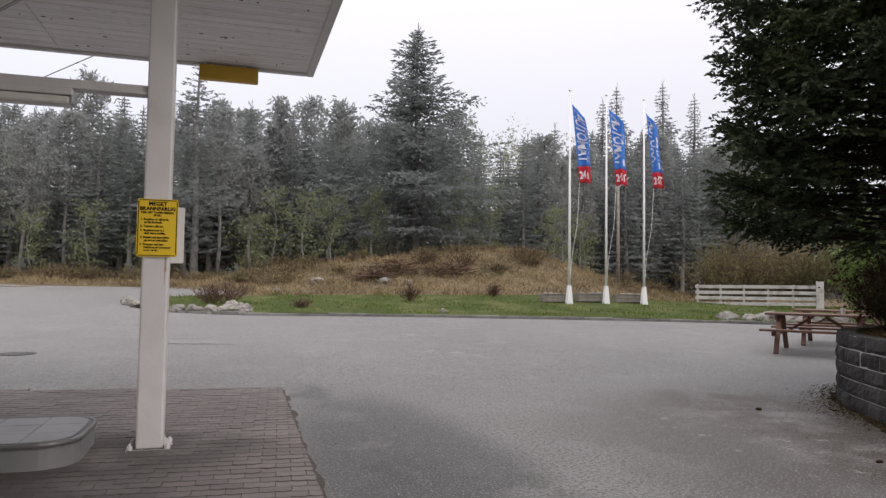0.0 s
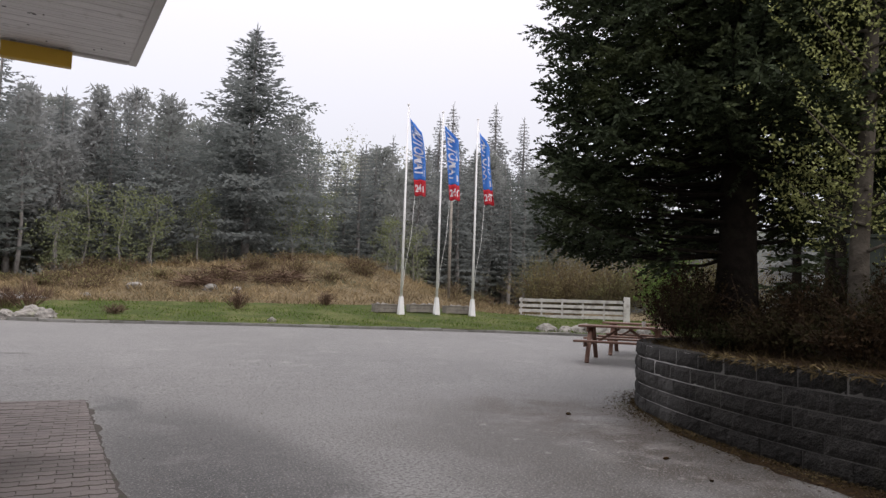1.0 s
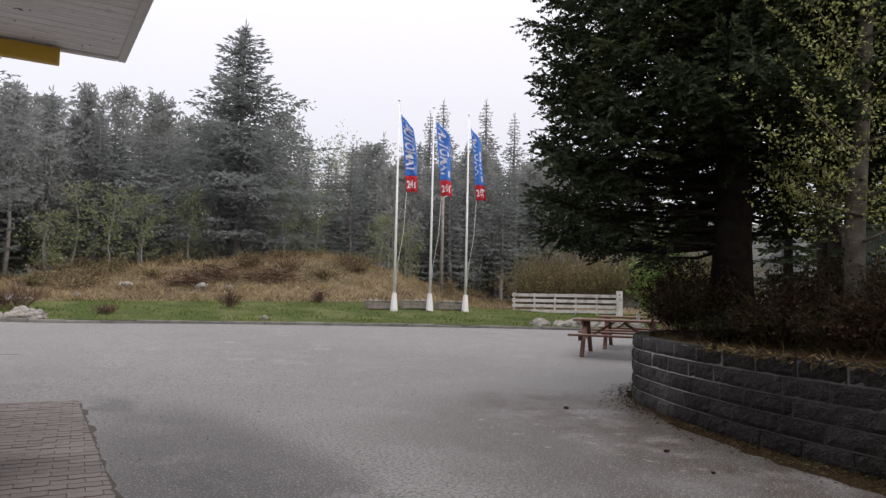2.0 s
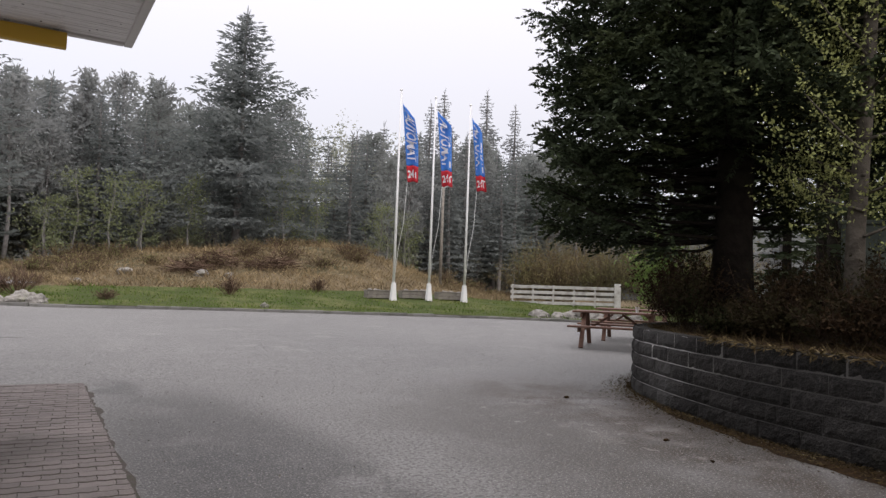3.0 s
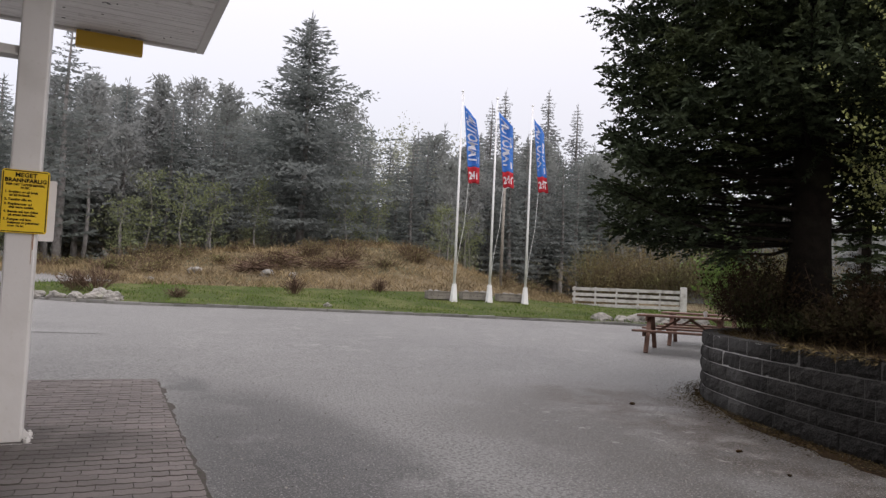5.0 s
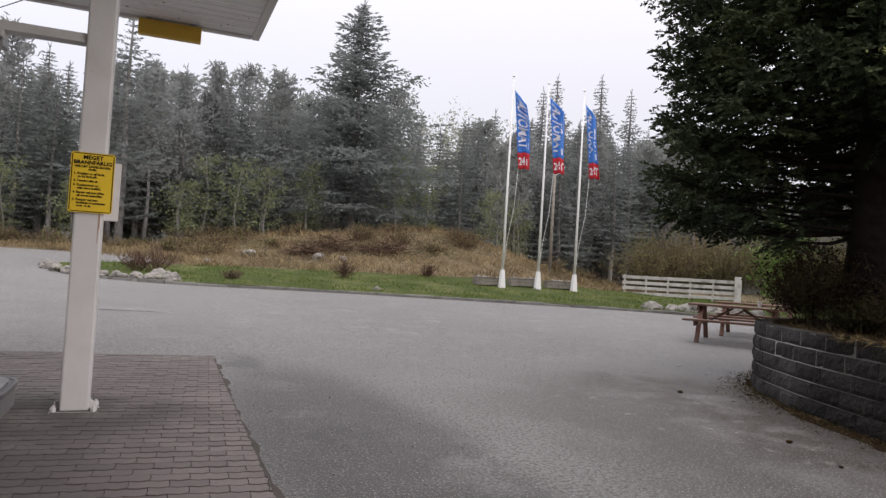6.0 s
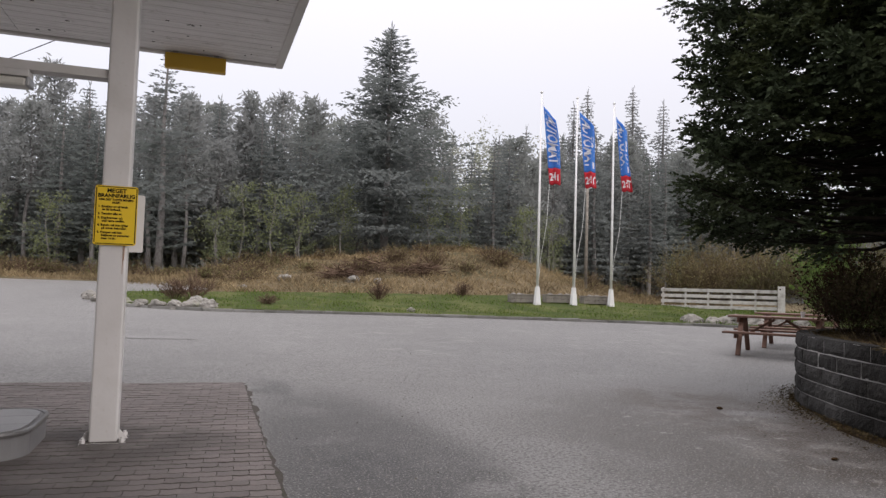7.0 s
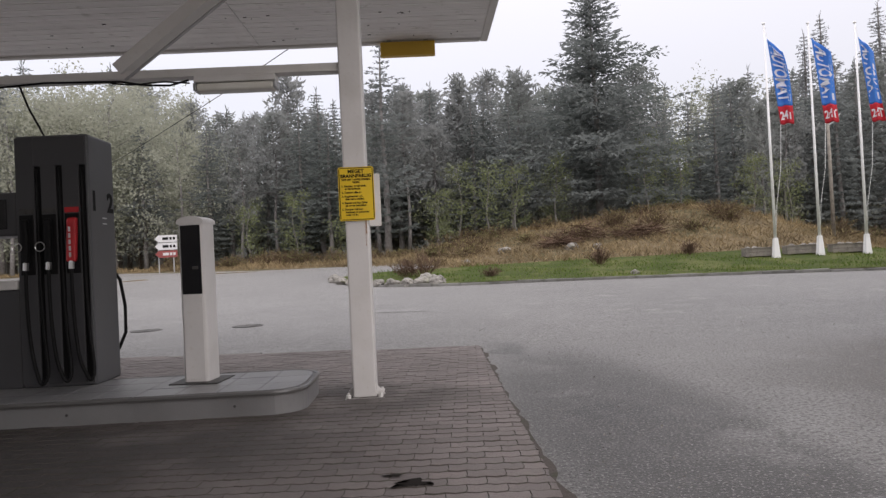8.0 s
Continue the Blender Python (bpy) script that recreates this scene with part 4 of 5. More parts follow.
def boulder(x, y, r, seed, label="pale rounded granite boulder on the lawn edge", flat=0.75, lift=0.3):
    ob = part("boulder", stone_mesh(r, seed, flat, 3), M_STONE)
    ob.matrix_basis = pose(x, y, ground_z(x, y) + r * lift + 0.02, 0, 0, seed * 77)
    return tagged(ob, label, "boulder", "lawn edge boulders")


for i, (x, y, r) in enumerate([(-2.7, 25.9, 0.2), (-2.55, 25.2, 0.22), (-2.25, 24.5, 0.2), (-1.8, 23.9, 0.2), (-1.35, 23.4, 0.2), (-0.9, 23.1, 0.2), (-0.4, 22.9, 0.22), (0.1, 22.7, 0.23), (0.55, 22.6, 0.25), (1.05, 22.55, 0.3), (0.7, 23.1, 0.3)]):
    boulder(x, y, r, i + 1.3)
for i, (x, y, r) in enumerate([(16.1, 19.1, 0.36), (16.6, 18.6, 0.3), (17.2, 18.5, 0.38), (17.9, 18.2, 0.34), (18.5, 17.9, 0.36), (19.2, 17.6, 0.28)]):
    boulder(x, y, r, i + 21.7, "mossy grey boulder beside the lawn", lift=0.15)
boulder(7.3, 21.9, 0.13, 5.5, "small white stone on the kerb", lift=0.9)
for i in range(4):
    x = random.uniform(2, 12)
    boulder(x, 29.5 + random.uniform(-1, 3), random.uniform(0.15, 0.3), 40 + i, "half-buried stone in the rough grass", lift=0.1)

# board fence
fence = thing("board_fence", "weathered white horizontal board fence with grey posts", "fence")
fa, fb = Vector((21.75, 28.4, 0)), Vector((25.5, 25.0, 0))
fd = (fb - fa).normalized()
fn = Vector((-fd.y, fd.x, 0))
for k in range(5):
    z = 0.27 + 0.262 * k
    b = bmesh.new()
    beam(b, fa + Vector((0, 0, z + random.uniform(-0.015, 0.015))), fb + Vector((0, 0, z + 0.04 + random.uniform(-0.015, 0.015))), 0.03, 0.15, bevel=0.004)
    part("board", b, M_WOOD_GREY, fence)
for s in (0.02, 0.22, 0.42, 0.62, 0.82):
    p = fa + (fb - fa) * s + fn * 0.06
    b = bmesh.new()
    beam(b, (p.x, p.y, 0.2), (p.x, p.y, 1.42), 0.09, 0.09, up=fd, bevel=0.006)
    part("post", b, M_WOOD_GREY, fence)
p = fb + fd * 0.16
b = bmesh.new()
beam(b, (p.x, p.y, 0.15), (p.x, p.y, 1.6), 0.3, 0.3, up=fd, bevel=0.015)
part("end_post", b, M_WOOD_GREY, fence, "thick grey end post")


def picnic_table(x, y, rot, label):
    ob = thing("picnic_table", label, "picnic table", pose(x, y, ground_z(x, y) + 0.005, 0, 0, rot), "picnic tables")
    Lh = 0.92
    for k in range(5):
        yy = -0.32 + 0.16 * k
        part("top_board", boxed(-Lh, yy - 0.073, 0.72, Lh, yy + 0.073, 0.76, bevel=0.006), M_WOOD_BROWN, ob)
    for s in (-1, 1):
        for k in (0, 1):
            yy = s * (0.64 + 0.15 * k)
            part("seat_board", boxed(-Lh - 0.03, yy - 0.068, 0.42, Lh + 0.03, yy + 0.068, 0.46, bevel=0.006), M_WOOD_BROWN, ob)
        xx = s * 0.68
        for q in (-1, 1):
            b = bmesh.new()
            beam(b, (xx, q * 0.22, 0.715), (xx, q * 0.72, 0.0), 0.045, 0.09, up=(1, 0, 0), bevel=0.004)
            part("leg", b, M_WOOD_BROWN, ob)
            b = bmesh.new()
            beam(b, (xx - s * 0.05, q * 0.05, 0.36), (s * 0.1, q * 0.05, 0.7), 0.045, 0.07, up=(0, 1, 0), bevel=0.004)
            part("brace", b, M_WOOD_BROWN, ob)
        b = bmesh.new()
        beam(b, (xx + s * 0.047, -0.78, 0.372), (xx + s * 0.047, 0.78, 0.372), 0.045, 0.09, bevel=0.004)
        part("seat_bearer", b, M_WOOD_BROWN, ob)
        b = bmesh.new()
        beam(b, (xx + s * 0.047, -0.37, 0.67), (xx + s * 0.047, 0.37, 0.67), 0.045, 0.09, bevel=0.004)
        part("top_bearer", b, M_WOOD_BROWN, ob)
    return ob


picnic_table(11.66, 10.92, -50, "brown-stained wooden picnic table with attached benches on the asphalt")
picnic_table(13.53, 12.2, -50, "brown-stained wooden picnic table further back beside the planter")
cup = thing("paper_cup", "small white paper cup with lid on the picnic table", "cup", pose(11.95, 10.65, ground_z(11.66, 10.92) + 0.768))
b = bmesh.new()
tube(b, [(0, 0, 0), (0, 0, 0.1)], [0.03, 0.042], 14)
part("body", b, M_SIGN_WHITE, cup)
b = bmesh.new()
tube(b, [(0, 0, 0.1), (0, 0, 0.11)], 0.045, 14)
part("lid", b, M_SIGN_WHITE, cup)

# direction signs across the road
rs = thing("direction_sign", "direction sign post with two white and one brown arrow plates", "road sign", pose(-13.3, 38.3, ground_z(-13.3, 38.3)))
for s in (-0.45, 0.35):
    b = bmesh.new()
    tube(b, [(s, 0.03, 0), (s, 0.03, 2.03)], 0.035, 8)
    part("post", b, M_GALV, rs)
for k, mat in enumerate((M_SIGN_BROWN, M_SIGN_WHITE, M_SIGN_WHITE)):
    pts = [(-0.62, 0.0), (-0.42, -0.2), (0.58, -0.2), (0.58, 0.2), (-0.42, 0.2)]
    pl = part("plate", prism(bmesh.new(), [(x, y * 0.95) for x, y in pts], 0, 0.02), mat, rs)
    pl.matrix_basis = pose(0, -0.01, 1.0 + 0.42 * k, 90)
    b = bmesh.new()
    for x0, x1 in ((-0.2, 0.12), (0.18, 0.3), (0.36, 0.48)):
        box(b, x0, -0.07, 0.021, x1, 0.07, 0.026)
    part("print_bar", b, M_SIGN_WHITE if k == 0 else M_BLACK, pl)

# grey wooden utility pole on the mound
up = thing("utility_pole", "bare grey wooden pole standing on the mound", "utility pole", pose(19.15, 31.0, ground_z(19.15, 31.0) - 0.05))
b = bmesh.new()
tube(b, [(0, 0, 0), (0, 0, 3), (0, 0, 5.7)], [0.085, 0.075, 0.065], 12)
part("shaft", b, M_WOOD_OLD, up, smooth=True)
b = bmesh.new()
tube(b, [(0.07, 0, 5.2), (0.4, 0, 5.4), (0.6, 0, 5.7)], 0.02, 6)
part("arm", b, M_GALV, up)


# ---- block planter ----
planter = thing("wall_planter", "curved grey split-face concrete block planter wall", "planter wall", kind="structure")
COURSE, CN = 0.16, 5
line = along(PLANTER, 0.05)
bm = bmesh.new()
lo, hi = [], []
for off in (0.006, 0.18):
    for z, store in ((0.0, lo), (COURSE * CN - 0.012, hi)):
        store.append([bm.verts.new((p.x + d.y * off, p.y - d.x * off, z)) for p, d in line[::3]])
for i in range(len(lo[0]) - 1):
    for quad in ((lo[0][i], lo[0][i + 1], hi[0][i + 1], hi[0][i]), (hi[0][i], hi[0][i + 1], hi[1][i + 1], hi[1][i]), (lo[1][i + 1], lo[1][i], hi[1][i], hi[1][i + 1])):
        bm.faces.new(quad)
bmesh.ops.recalc_face_normals(bm, faces=bm.faces[:])
part("joint_core", bm, M_MORTAR, planter, "dusty joints between the blocks, with the wall's lit end painted paler")
block_meshes = []
for k in range(8):
    b = bmesh.new()
    nx, nz, hw, hh = 8, 4, 0.2205, COURSE / 2 - 0.0045
    g = []
    for j in range(nz + 1):
        row = []
        for i in range(nx + 1):
            x, z = -hw + 2 * hw * i / nx, -hh + 2 * hh * j / nz
            edge = i in (0, nx) or j in (0, nz)
            yv = 0.0 if edge else 0.004 + 0.018 * (0.5 + noise.noise((x * 14 + k * 9, z * 14, k)))
            row.append(b.verts.new((x, yv, z)))
        g.append(row)
    for j in range(nz):
        for i in range(nx):
            b.faces.new((g[j][i + 1], g[j][i], g[j + 1][i], g[j + 1][i + 1]))
    bk = [b.verts.new((x, -0.17, z)) for x, z in ((-hw, -hh), (hw, -hh), (hw, hh), (-hw, hh))]
    b.faces.new((bk[0], bk[1], bk[2], bk[3]))
    b.faces.new([bk[3], bk[2]] + g[nz][::-1])
    b.faces.new([bk[1], bk[0]] + g[0])
    b.faces.new([bk[0], bk[3]] + [g[j][0] for j in range(nz, -1, -1)])
    b.faces.new([bk[2], bk[1]] + [g[j][nx] for j in range(nz + 1)])
    bmesh.ops.recalc_face_normals(b, faces=b.faces[:])
    ob = part("block", b, M_BLOCK, planter)
    block_meshes.append(ob.data)
    bpy.data.objects.remove(ob)
for c in range(CN):
    i = 4 * (c % 2) + (c % 3)
    while i < len(line):
        p, d = line[i]
        ob = new("block", random.choice(block_meshes))
        ob.parent = planter
        a = math.degrees(math.atan2(d.y, d.x))
        back_off = 0.002 * c
        ob.matrix_basis = pose(p.x + d.y * back_off, p.y - d.x * back_off, COURSE * (c + 0.5), random.uniform(-1, 1), random.uniform(-0.4, 0.4), a + random.uniform(-0.8, 0.8))
        i += 9
top = COURSE * CN
inner = [(p.x + d.y * 0.15, p.y - d.x * 0.15) for p, d in line[::4]]
bm = bmesh.new()
soil_out = inner + [(15.5, 3.5), (15.5, -1.5), (6.0, -1.5)]
prism(bm, soil_out[::-1], 0.3, top - 0.05)
bmesh.ops.recalc_face_normals(bm, faces=bm.faces[:])
tagged(part("planter_soil", bm, M_SOIL), "dark litter-covered soil filling the planter", "soil", kind="structure")


# ---- plants ----
def conifer_cloud(h, r, seed, step, per, bare, droop, sprays, size, fine=1.0, ragged_=0.25):
    """Needle sprays along drooping whorled branches."""
    rng = np.random.default_rng(seed)
    base, way, ln, wd = [], [], [], []
    z = bare * h
    while z < h * 0.985:
        f = (z - bare * h) / (h - bare * h)
        rr = r * (1 - f) ** 0.9 * (0.75 + 0.25 * math.sin(z * 2.1 + seed)) + 0.12
        if f < 0.12:
            rr *= 0.6 + 0.4 * f / 0.12
        a0 = rng.uniform(0, 6.28)
        for k in range(per):
            a = a0 + 2 * math.pi * k / per + rng.normal(0, 0.25)
            L = rr * rng.uniform(1 - ragged_ * 1.6, 1 + ragged_)
            out = np.array([math.cos(a), math.sin(a), 0])
            side = np.array([-math.sin(a), math.cos(a), 0])
            for s in np.linspace(0.12, 1, max(3, int(sprays * (0.35 + 0.65 * rr / r)))):
                p = out * L * s + np.array([0, 0, z - droop * L * s + 0.25 * droop * L * s * s * 1.6])
                for q in (-1, 1):
                    w = out * rng.uniform(0.5, 0.9) + side * q * rng.uniform(0.4, 1.0) + np.array([0, 0, -0.12 + rng.normal(0, 0.2)])
                    reach = 0.28 * L * (1.15 - s) + 0.42 * min(1.0, 0.35 + L / 2.2)
                    bits = max(1, round(reach / 0.5)) if L > 3.2 else 1
                    wn_ = w / np.linalg.norm(w)
                    for k2 in range(bits):
                        base.append(p + wn_ * reach * k2 / bits + rng.normal(0, 0.04 * size, 3))
                        way.append(w + rng.normal(0, 0.3, 3) * (bits > 1))
                        l_ = size * rng.uniform(0.65, 1.25) * (reach if bits == 1 else 0.8)
                        ln.append(l_)
                        wd.append(l_ * rng.uniform(0.28, 0.44) * fine)
            base.append(out * L * 0.8 + np.array([0, 0, z - droop * L * 0.8 + 0.4 * droop * L * 0.64]))
            way.append(out + np.array([0, 0, 0.15]))
            ln.append(min(0.35 * L + 0.15, 0.6))
            wd.append(min(0.1 * L + 0.06, 0.16))
        z += step * rng.uniform(0.8, 1.2) * (1 - 0.45 * f)
    for k in range(5):
        base.append(np.array([0, 0, h - 0.5 + 0.1 * k]))
        way.append(np.array([rng.normal(0, 0.25), rng.normal(0, 0.25), 1]))
        ln.append(0.5)
        wd.append(0.07)
    return np.array(base), np.array(way), np.array(ln), np.array(wd)


def conifer(name, label, h, r, seed, m, mat, bark, step=0.55, per=9, bare=0.08, droop=0.3, sprays=12, size=0.6, group="forest", fine=1.0, ragged_=0.25):
    ob = thing(name, label, "tree", m, group)
    b = bmesh.new()
    pts = [(0.05 * math.sin(k * 1.3 + seed), 0.05 * math.cos(k + seed), h * k / 6 - 0.2) for k in range(7)]
    tube(b, pts, [0.017 * h * (1 - k / 6.4) + 0.015 for k in range(7)], 9)
    part("trunk", b, bark, ob, smooth=True)
    cloud("crown", mat, ob, *conifer_cloud(h, r, seed, step, per, bare, droop, sprays, size, fine, ragged_), seed=seed)
    return ob


def broadleaf(name, label, h, r, seed, m, mat, bark, leaves=1800, leaf=0.3, bare=0.3, limbs=9, group="forest", slim=0.5, trunk=0.014):
    rng = np.random.default_rng(seed)
    ob = thing(name, label, "tree", m, group)
    b = bmesh.new()
    pts = [(0.12 * math.sin(k * 1.1 + seed), 0.12 * math.cos(k * 0.9 + seed), h * 0.92 * k / 6 - 0.15) for k in range(7)]
    tube(b, pts, [trunk * h * (1 - k / 6.5) + 0.01 for k in range(7)], 8)
    part("trunk", b, bark, ob, smooth=True)
    base, way, ln, wd = [], [], [], []
    lb = bmesh.new()
    for k in range(limbs):
        z0 = h * (bare + (0.9 - bare) * (k + rng.uniform(0, 0.8)) / limbs)
        a = k * 2.4 + rng.uniform(-0.4, 0.4)
        f = (z0 / h - bare) / (1 - bare)
        L = r * (0.55 + 0.6 * math.sin(math.pi * min(1, f * 0.8 + 0.2))) * rng.uniform(0.75, 1.1)
        tip = np.array([math.cos(a) * L, math.sin(a) * L, z0 + L * rng.uniform(0.3, 0.8)])
        mid = np.array([math.cos(a) * L * 0.5, math.sin(a) * L * 0.5, z0 + L * 0.18])
        tube(lb, [(0, 0, z0), tuple(mid), tuple(tip)], [0.0022 * h, 0.0013 * h, 0.005], 5)
        n = leaves // limbs
        t = rng.uniform(0.2, 1.08, n)[:, None]
        cen = np.where(t < 0.5, np.array([0, 0, z0]) + (mid - np.array([0, 0, z0])) * t * 2, mid + (tip - mid) * (t - 0.5) * 2)
        spread = L * 0.25
        clump = np.clip(rng.normal(0, 1, (14, 3)), -1.5, 1.5) * spread
        pick = clump[rng.integers(0, 14, n)]
        base.append(cen + pick + rng.normal(0, leaf * 0.75, (n, 3)))
        way.append(rng.normal(0, 1, (n, 3)) + np.array([0, 0, 0.2]))
        l_ = leaf * rng.uniform(0.6, 1.3, n)
        ln.append(l_)
        wd.append(l_ * slim)
    tagged(part("branching", lb, bark, ob, smooth=True), kind="stuff")
    cloud("crown", mat, ob, np.concatenate(base), np.concatenate(way), np.concatenate(ln), np.concatenate(wd), seed=seed)
    return ob


def shrub(name, label, r, h, seed, m, leaf_mat, twig_mat, leaves=900, leaf=0.08, twigs=60, group="", cat="shrub", tw=0.012):
    rng = np.random.default_rng(seed)
    ob = thing(name, label, cat, m, group)
    a, t = rng.uniform(0, 6.28, twigs), rng.uniform(0.1, 1, twigs)
    foot = np.stack([np.cos(a) * r * 0.25 * t, np.sin(a) * r * 0.25 * t, np.zeros(twigs)], 1)
    way = np.stack([np.cos(a) * r * t, np.sin(a) * r * t, h * rng.uniform(0.6, 1.05, twigs) * (1.1 - 0.4 * t)], 1)
    ln = np.linalg.norm(way, axis=1)
    # each stem splits into finer twigs
    b2, w2, l2 = [foot], [way], [ln]
    for k in range(4):
        s = rng.uniform(0.3, 0.9, twigs)[:, None]
        w = way / ln[:, None] + rng.normal(0, 0.45, (twigs, 3))
        b2.append(foot + way * s)
        w2.append(w)
        l2.append(ln * rng.uniform(0.2, 0.45, twigs))
    B, Wv, Lv = np.concatenate(b2), np.concatenate(w2), np.concatenate(l2)
    cloud("branching", twig_mat, ob, B, Wv, Lv, np.full(len(B), tw) * rng.uniform(0.6, 1.4, len(B)), seed=seed)
    if leaves:
        i = rng.integers(0, len(B), leaves)
        Wn = Wv / np.linalg.norm(Wv, axis=1, keepdims=True)
        p = B[i] + Wn[i] * (Lv[i] * rng.uniform(0.25, 1, leaves))[:, None] + rng.normal(0, leaf * 0.6, (leaves, 3))
        p[:, 2] = np.maximum(p[:, 2], 0.02)
        l_ = leaf * rng.uniform(0.5, 1.4, leaves)
        cloud("foliage", leaf_mat, ob, p, rng.normal(0, 1, (leaves, 3)) + np.array([0, 0, 0.4]), l_, l_ * 0.55, seed=seed + 1)
    return ob


def at(x, y, rot=0.0, s=1.0, sink=0.05):
    return pose(x, y, ground_z(x, y) - sink, 0, 0, rot) @ Matrix.Diagonal((s, s, s, 1))


def plant(proto, x, y, rot, s):
    ob = copy_thing(proto, at(x, y, rot))
    ob.scale = (s, s, s * random.uniform(0.94, 1.06))
    return ob


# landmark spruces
conifer("spruce_tree", "tall broad spruce standing on the mound, haze painted into its needles", 14.7, 7.2, 11, at(11.35, 41.6), M_SPRUCE_FAR, M_BARK_FAR, step=0.36, per=12, bare=0.12, droop=0.12, sprays=24, size=0.42, ragged_=0.55)
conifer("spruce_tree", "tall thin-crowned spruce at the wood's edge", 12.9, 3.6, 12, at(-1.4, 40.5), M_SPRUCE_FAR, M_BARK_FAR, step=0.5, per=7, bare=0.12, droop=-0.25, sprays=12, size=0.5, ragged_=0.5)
# forest stock: each kind built once, then copied
def pine(label, h, r, seed, m, mat, limbs=58, tufts=15, tuft=0.36, bare=0.34, group="forest"):
    """A pine: bare lower stem, uneven rounded crown of needle tufts gathered at the limb ends."""
    rng = np.random.default_rng(seed)
    ob = thing("pine_tree", label, "tree", m, group)
    b = bmesh.new()
    tube(b, [(0.14 * math.sin(k * 1.3 + seed), 0.14 * math.cos(k + seed), h * k / 6 - 0.2) for k in range(7)], [0.0125 * h * (1 - k / 6.6) + 0.012 for k in range(7)], 8)
    part("trunk", b, M_BARK_FAR, ob, smooth=True)
    lb = bmesh.new()
    base, way, ln = [], [], []
    for k in range(limbs):
        f = (k + rng.uniform(0, 0.9)) / limbs
        z0 = h * (bare + (0.985 - bare) * f)
        a = k * 2.4 + rng.uniform(-0.5, 0.5)
        L = (r * min(1.0, 0.55 + 1.6 * f) * (1 - f) ** 0.62 + 0.14) * rng.uniform(0.55, 1.15)
        rise = rng.uniform(0.05, 0.45) + 0.4 * f
        tip = np.array([math.cos(a) * L, math.sin(a) * L, z0 + L * rise])
        root = np.array([0, 0, z0])
        tube(lb, [tuple(root), tuple((root + tip) / 2 + np.array([0, 0, -0.05 * L])), tuple(tip)], [0.03, 0.02, 0.006], 4, caps=False)
        for t in (0.4, 0.7, 0.95):
            cen = root + (tip - root) * t + rng.normal(0, 0.12, 3)
            d = rng.normal(0, 1, (tufts, 3)) + np.array([math.cos(a) * 0.5, math.sin(a) * 0.5, 0.35])
            base.append(cen + rng.normal(0, 0.16 + 0.05 * L, (tufts, 3)) * np.array([1, 1, 0.7]))
            way.append(d)
            ln.append(tuft * rng.uniform(0.6, 1.35, tufts))
    tagged(part("branching", lb, M_BARK_FAR, ob), kind="stuff")
    ln = np.concatenate(ln)
    cloud("crown", mat, ob, np.concatenate(base), np.concatenate(way), ln, ln * rng.uniform(0.26, 0.45, len(ln)), seed=seed)
    return ob


# the skyline of the wood: tangent of its height over the eye, by direction
SKY_Q = [-0.9, -0.61, -0.447, -0.34, -0.293, -0.244, -0.187, -0.156, -0.04, 0.02, 0.087, 0.168, 0.353, 0.4, 0.44, 0.516, 0.562, 0.64, 1.2]
SKY_T = [0.30, 0.295, 0.28, 0.246, 0.216, 0.217, 0.235, 0.225, 0.25, 0.245, 0.253, 0.242, 0.221, 0.226, 0.235, 0.25, 0.25, 0.26, 0.26]


def tree_height(x, y, vary):
    """How tall a tree must be to reach the wood's skyline from its place."""
    return 1.2 + y * float(np.interp((x - 0.7) / y, SKY_Q, SKY_T)) * vary - ground_z(x, y)


SPRUCE_H, PINE_H, BIRCH_H = 11.5, 12.0, 12.5
protos_a = [conifer("spruce_tree", "spruce in the wood's edge with mist painted into its colour", SPRUCE_H, 2.5 + 0.4 * k, 21 + k, at(-6 + 5.2 * k, 46.5 + k), M_SPRUCE_FAR, M_BARK_FAR, bare=0.06 + 0.08 * k, ragged_=0.4, per=9, step=0.42, sprays=11, size=0.5, droop=0.15) for k in range(3)]
protos_p = [pine("pine with a bare stem and uneven crown, paled by painted mist", PINE_H, 2.3 + 0.35 * k, 31 + k, at(3.5 + 4 * k, 47.5), M_NEEDLE_FAR, bare=0.26 + 0.06 * k) for k in range(4)]
proto_far = conifer("spruce_tree", "tall spruce with mist painted into its pale needles", 21.5, 4.4, 41, at(41.6, 60.3), M_NEEDLE_PALE, M_BARK_FAR, step=0.6, per=8, bare=0.1, sprays=9, size=0.7)
proto_birch = [broadleaf("birch_tree", "birch in thin spring leaf, mist painted into its pale colour", BIRCH_H, 3.3, 51 + k, at(-20 - 6 * k, 47 + 2 * k), M_LEAF_FAR, M_BARK_FAR, leaves=5000, leaf=0.23, bare=0.12, limbs=20) for k in range(2)]
rng_f = random.Random(5)
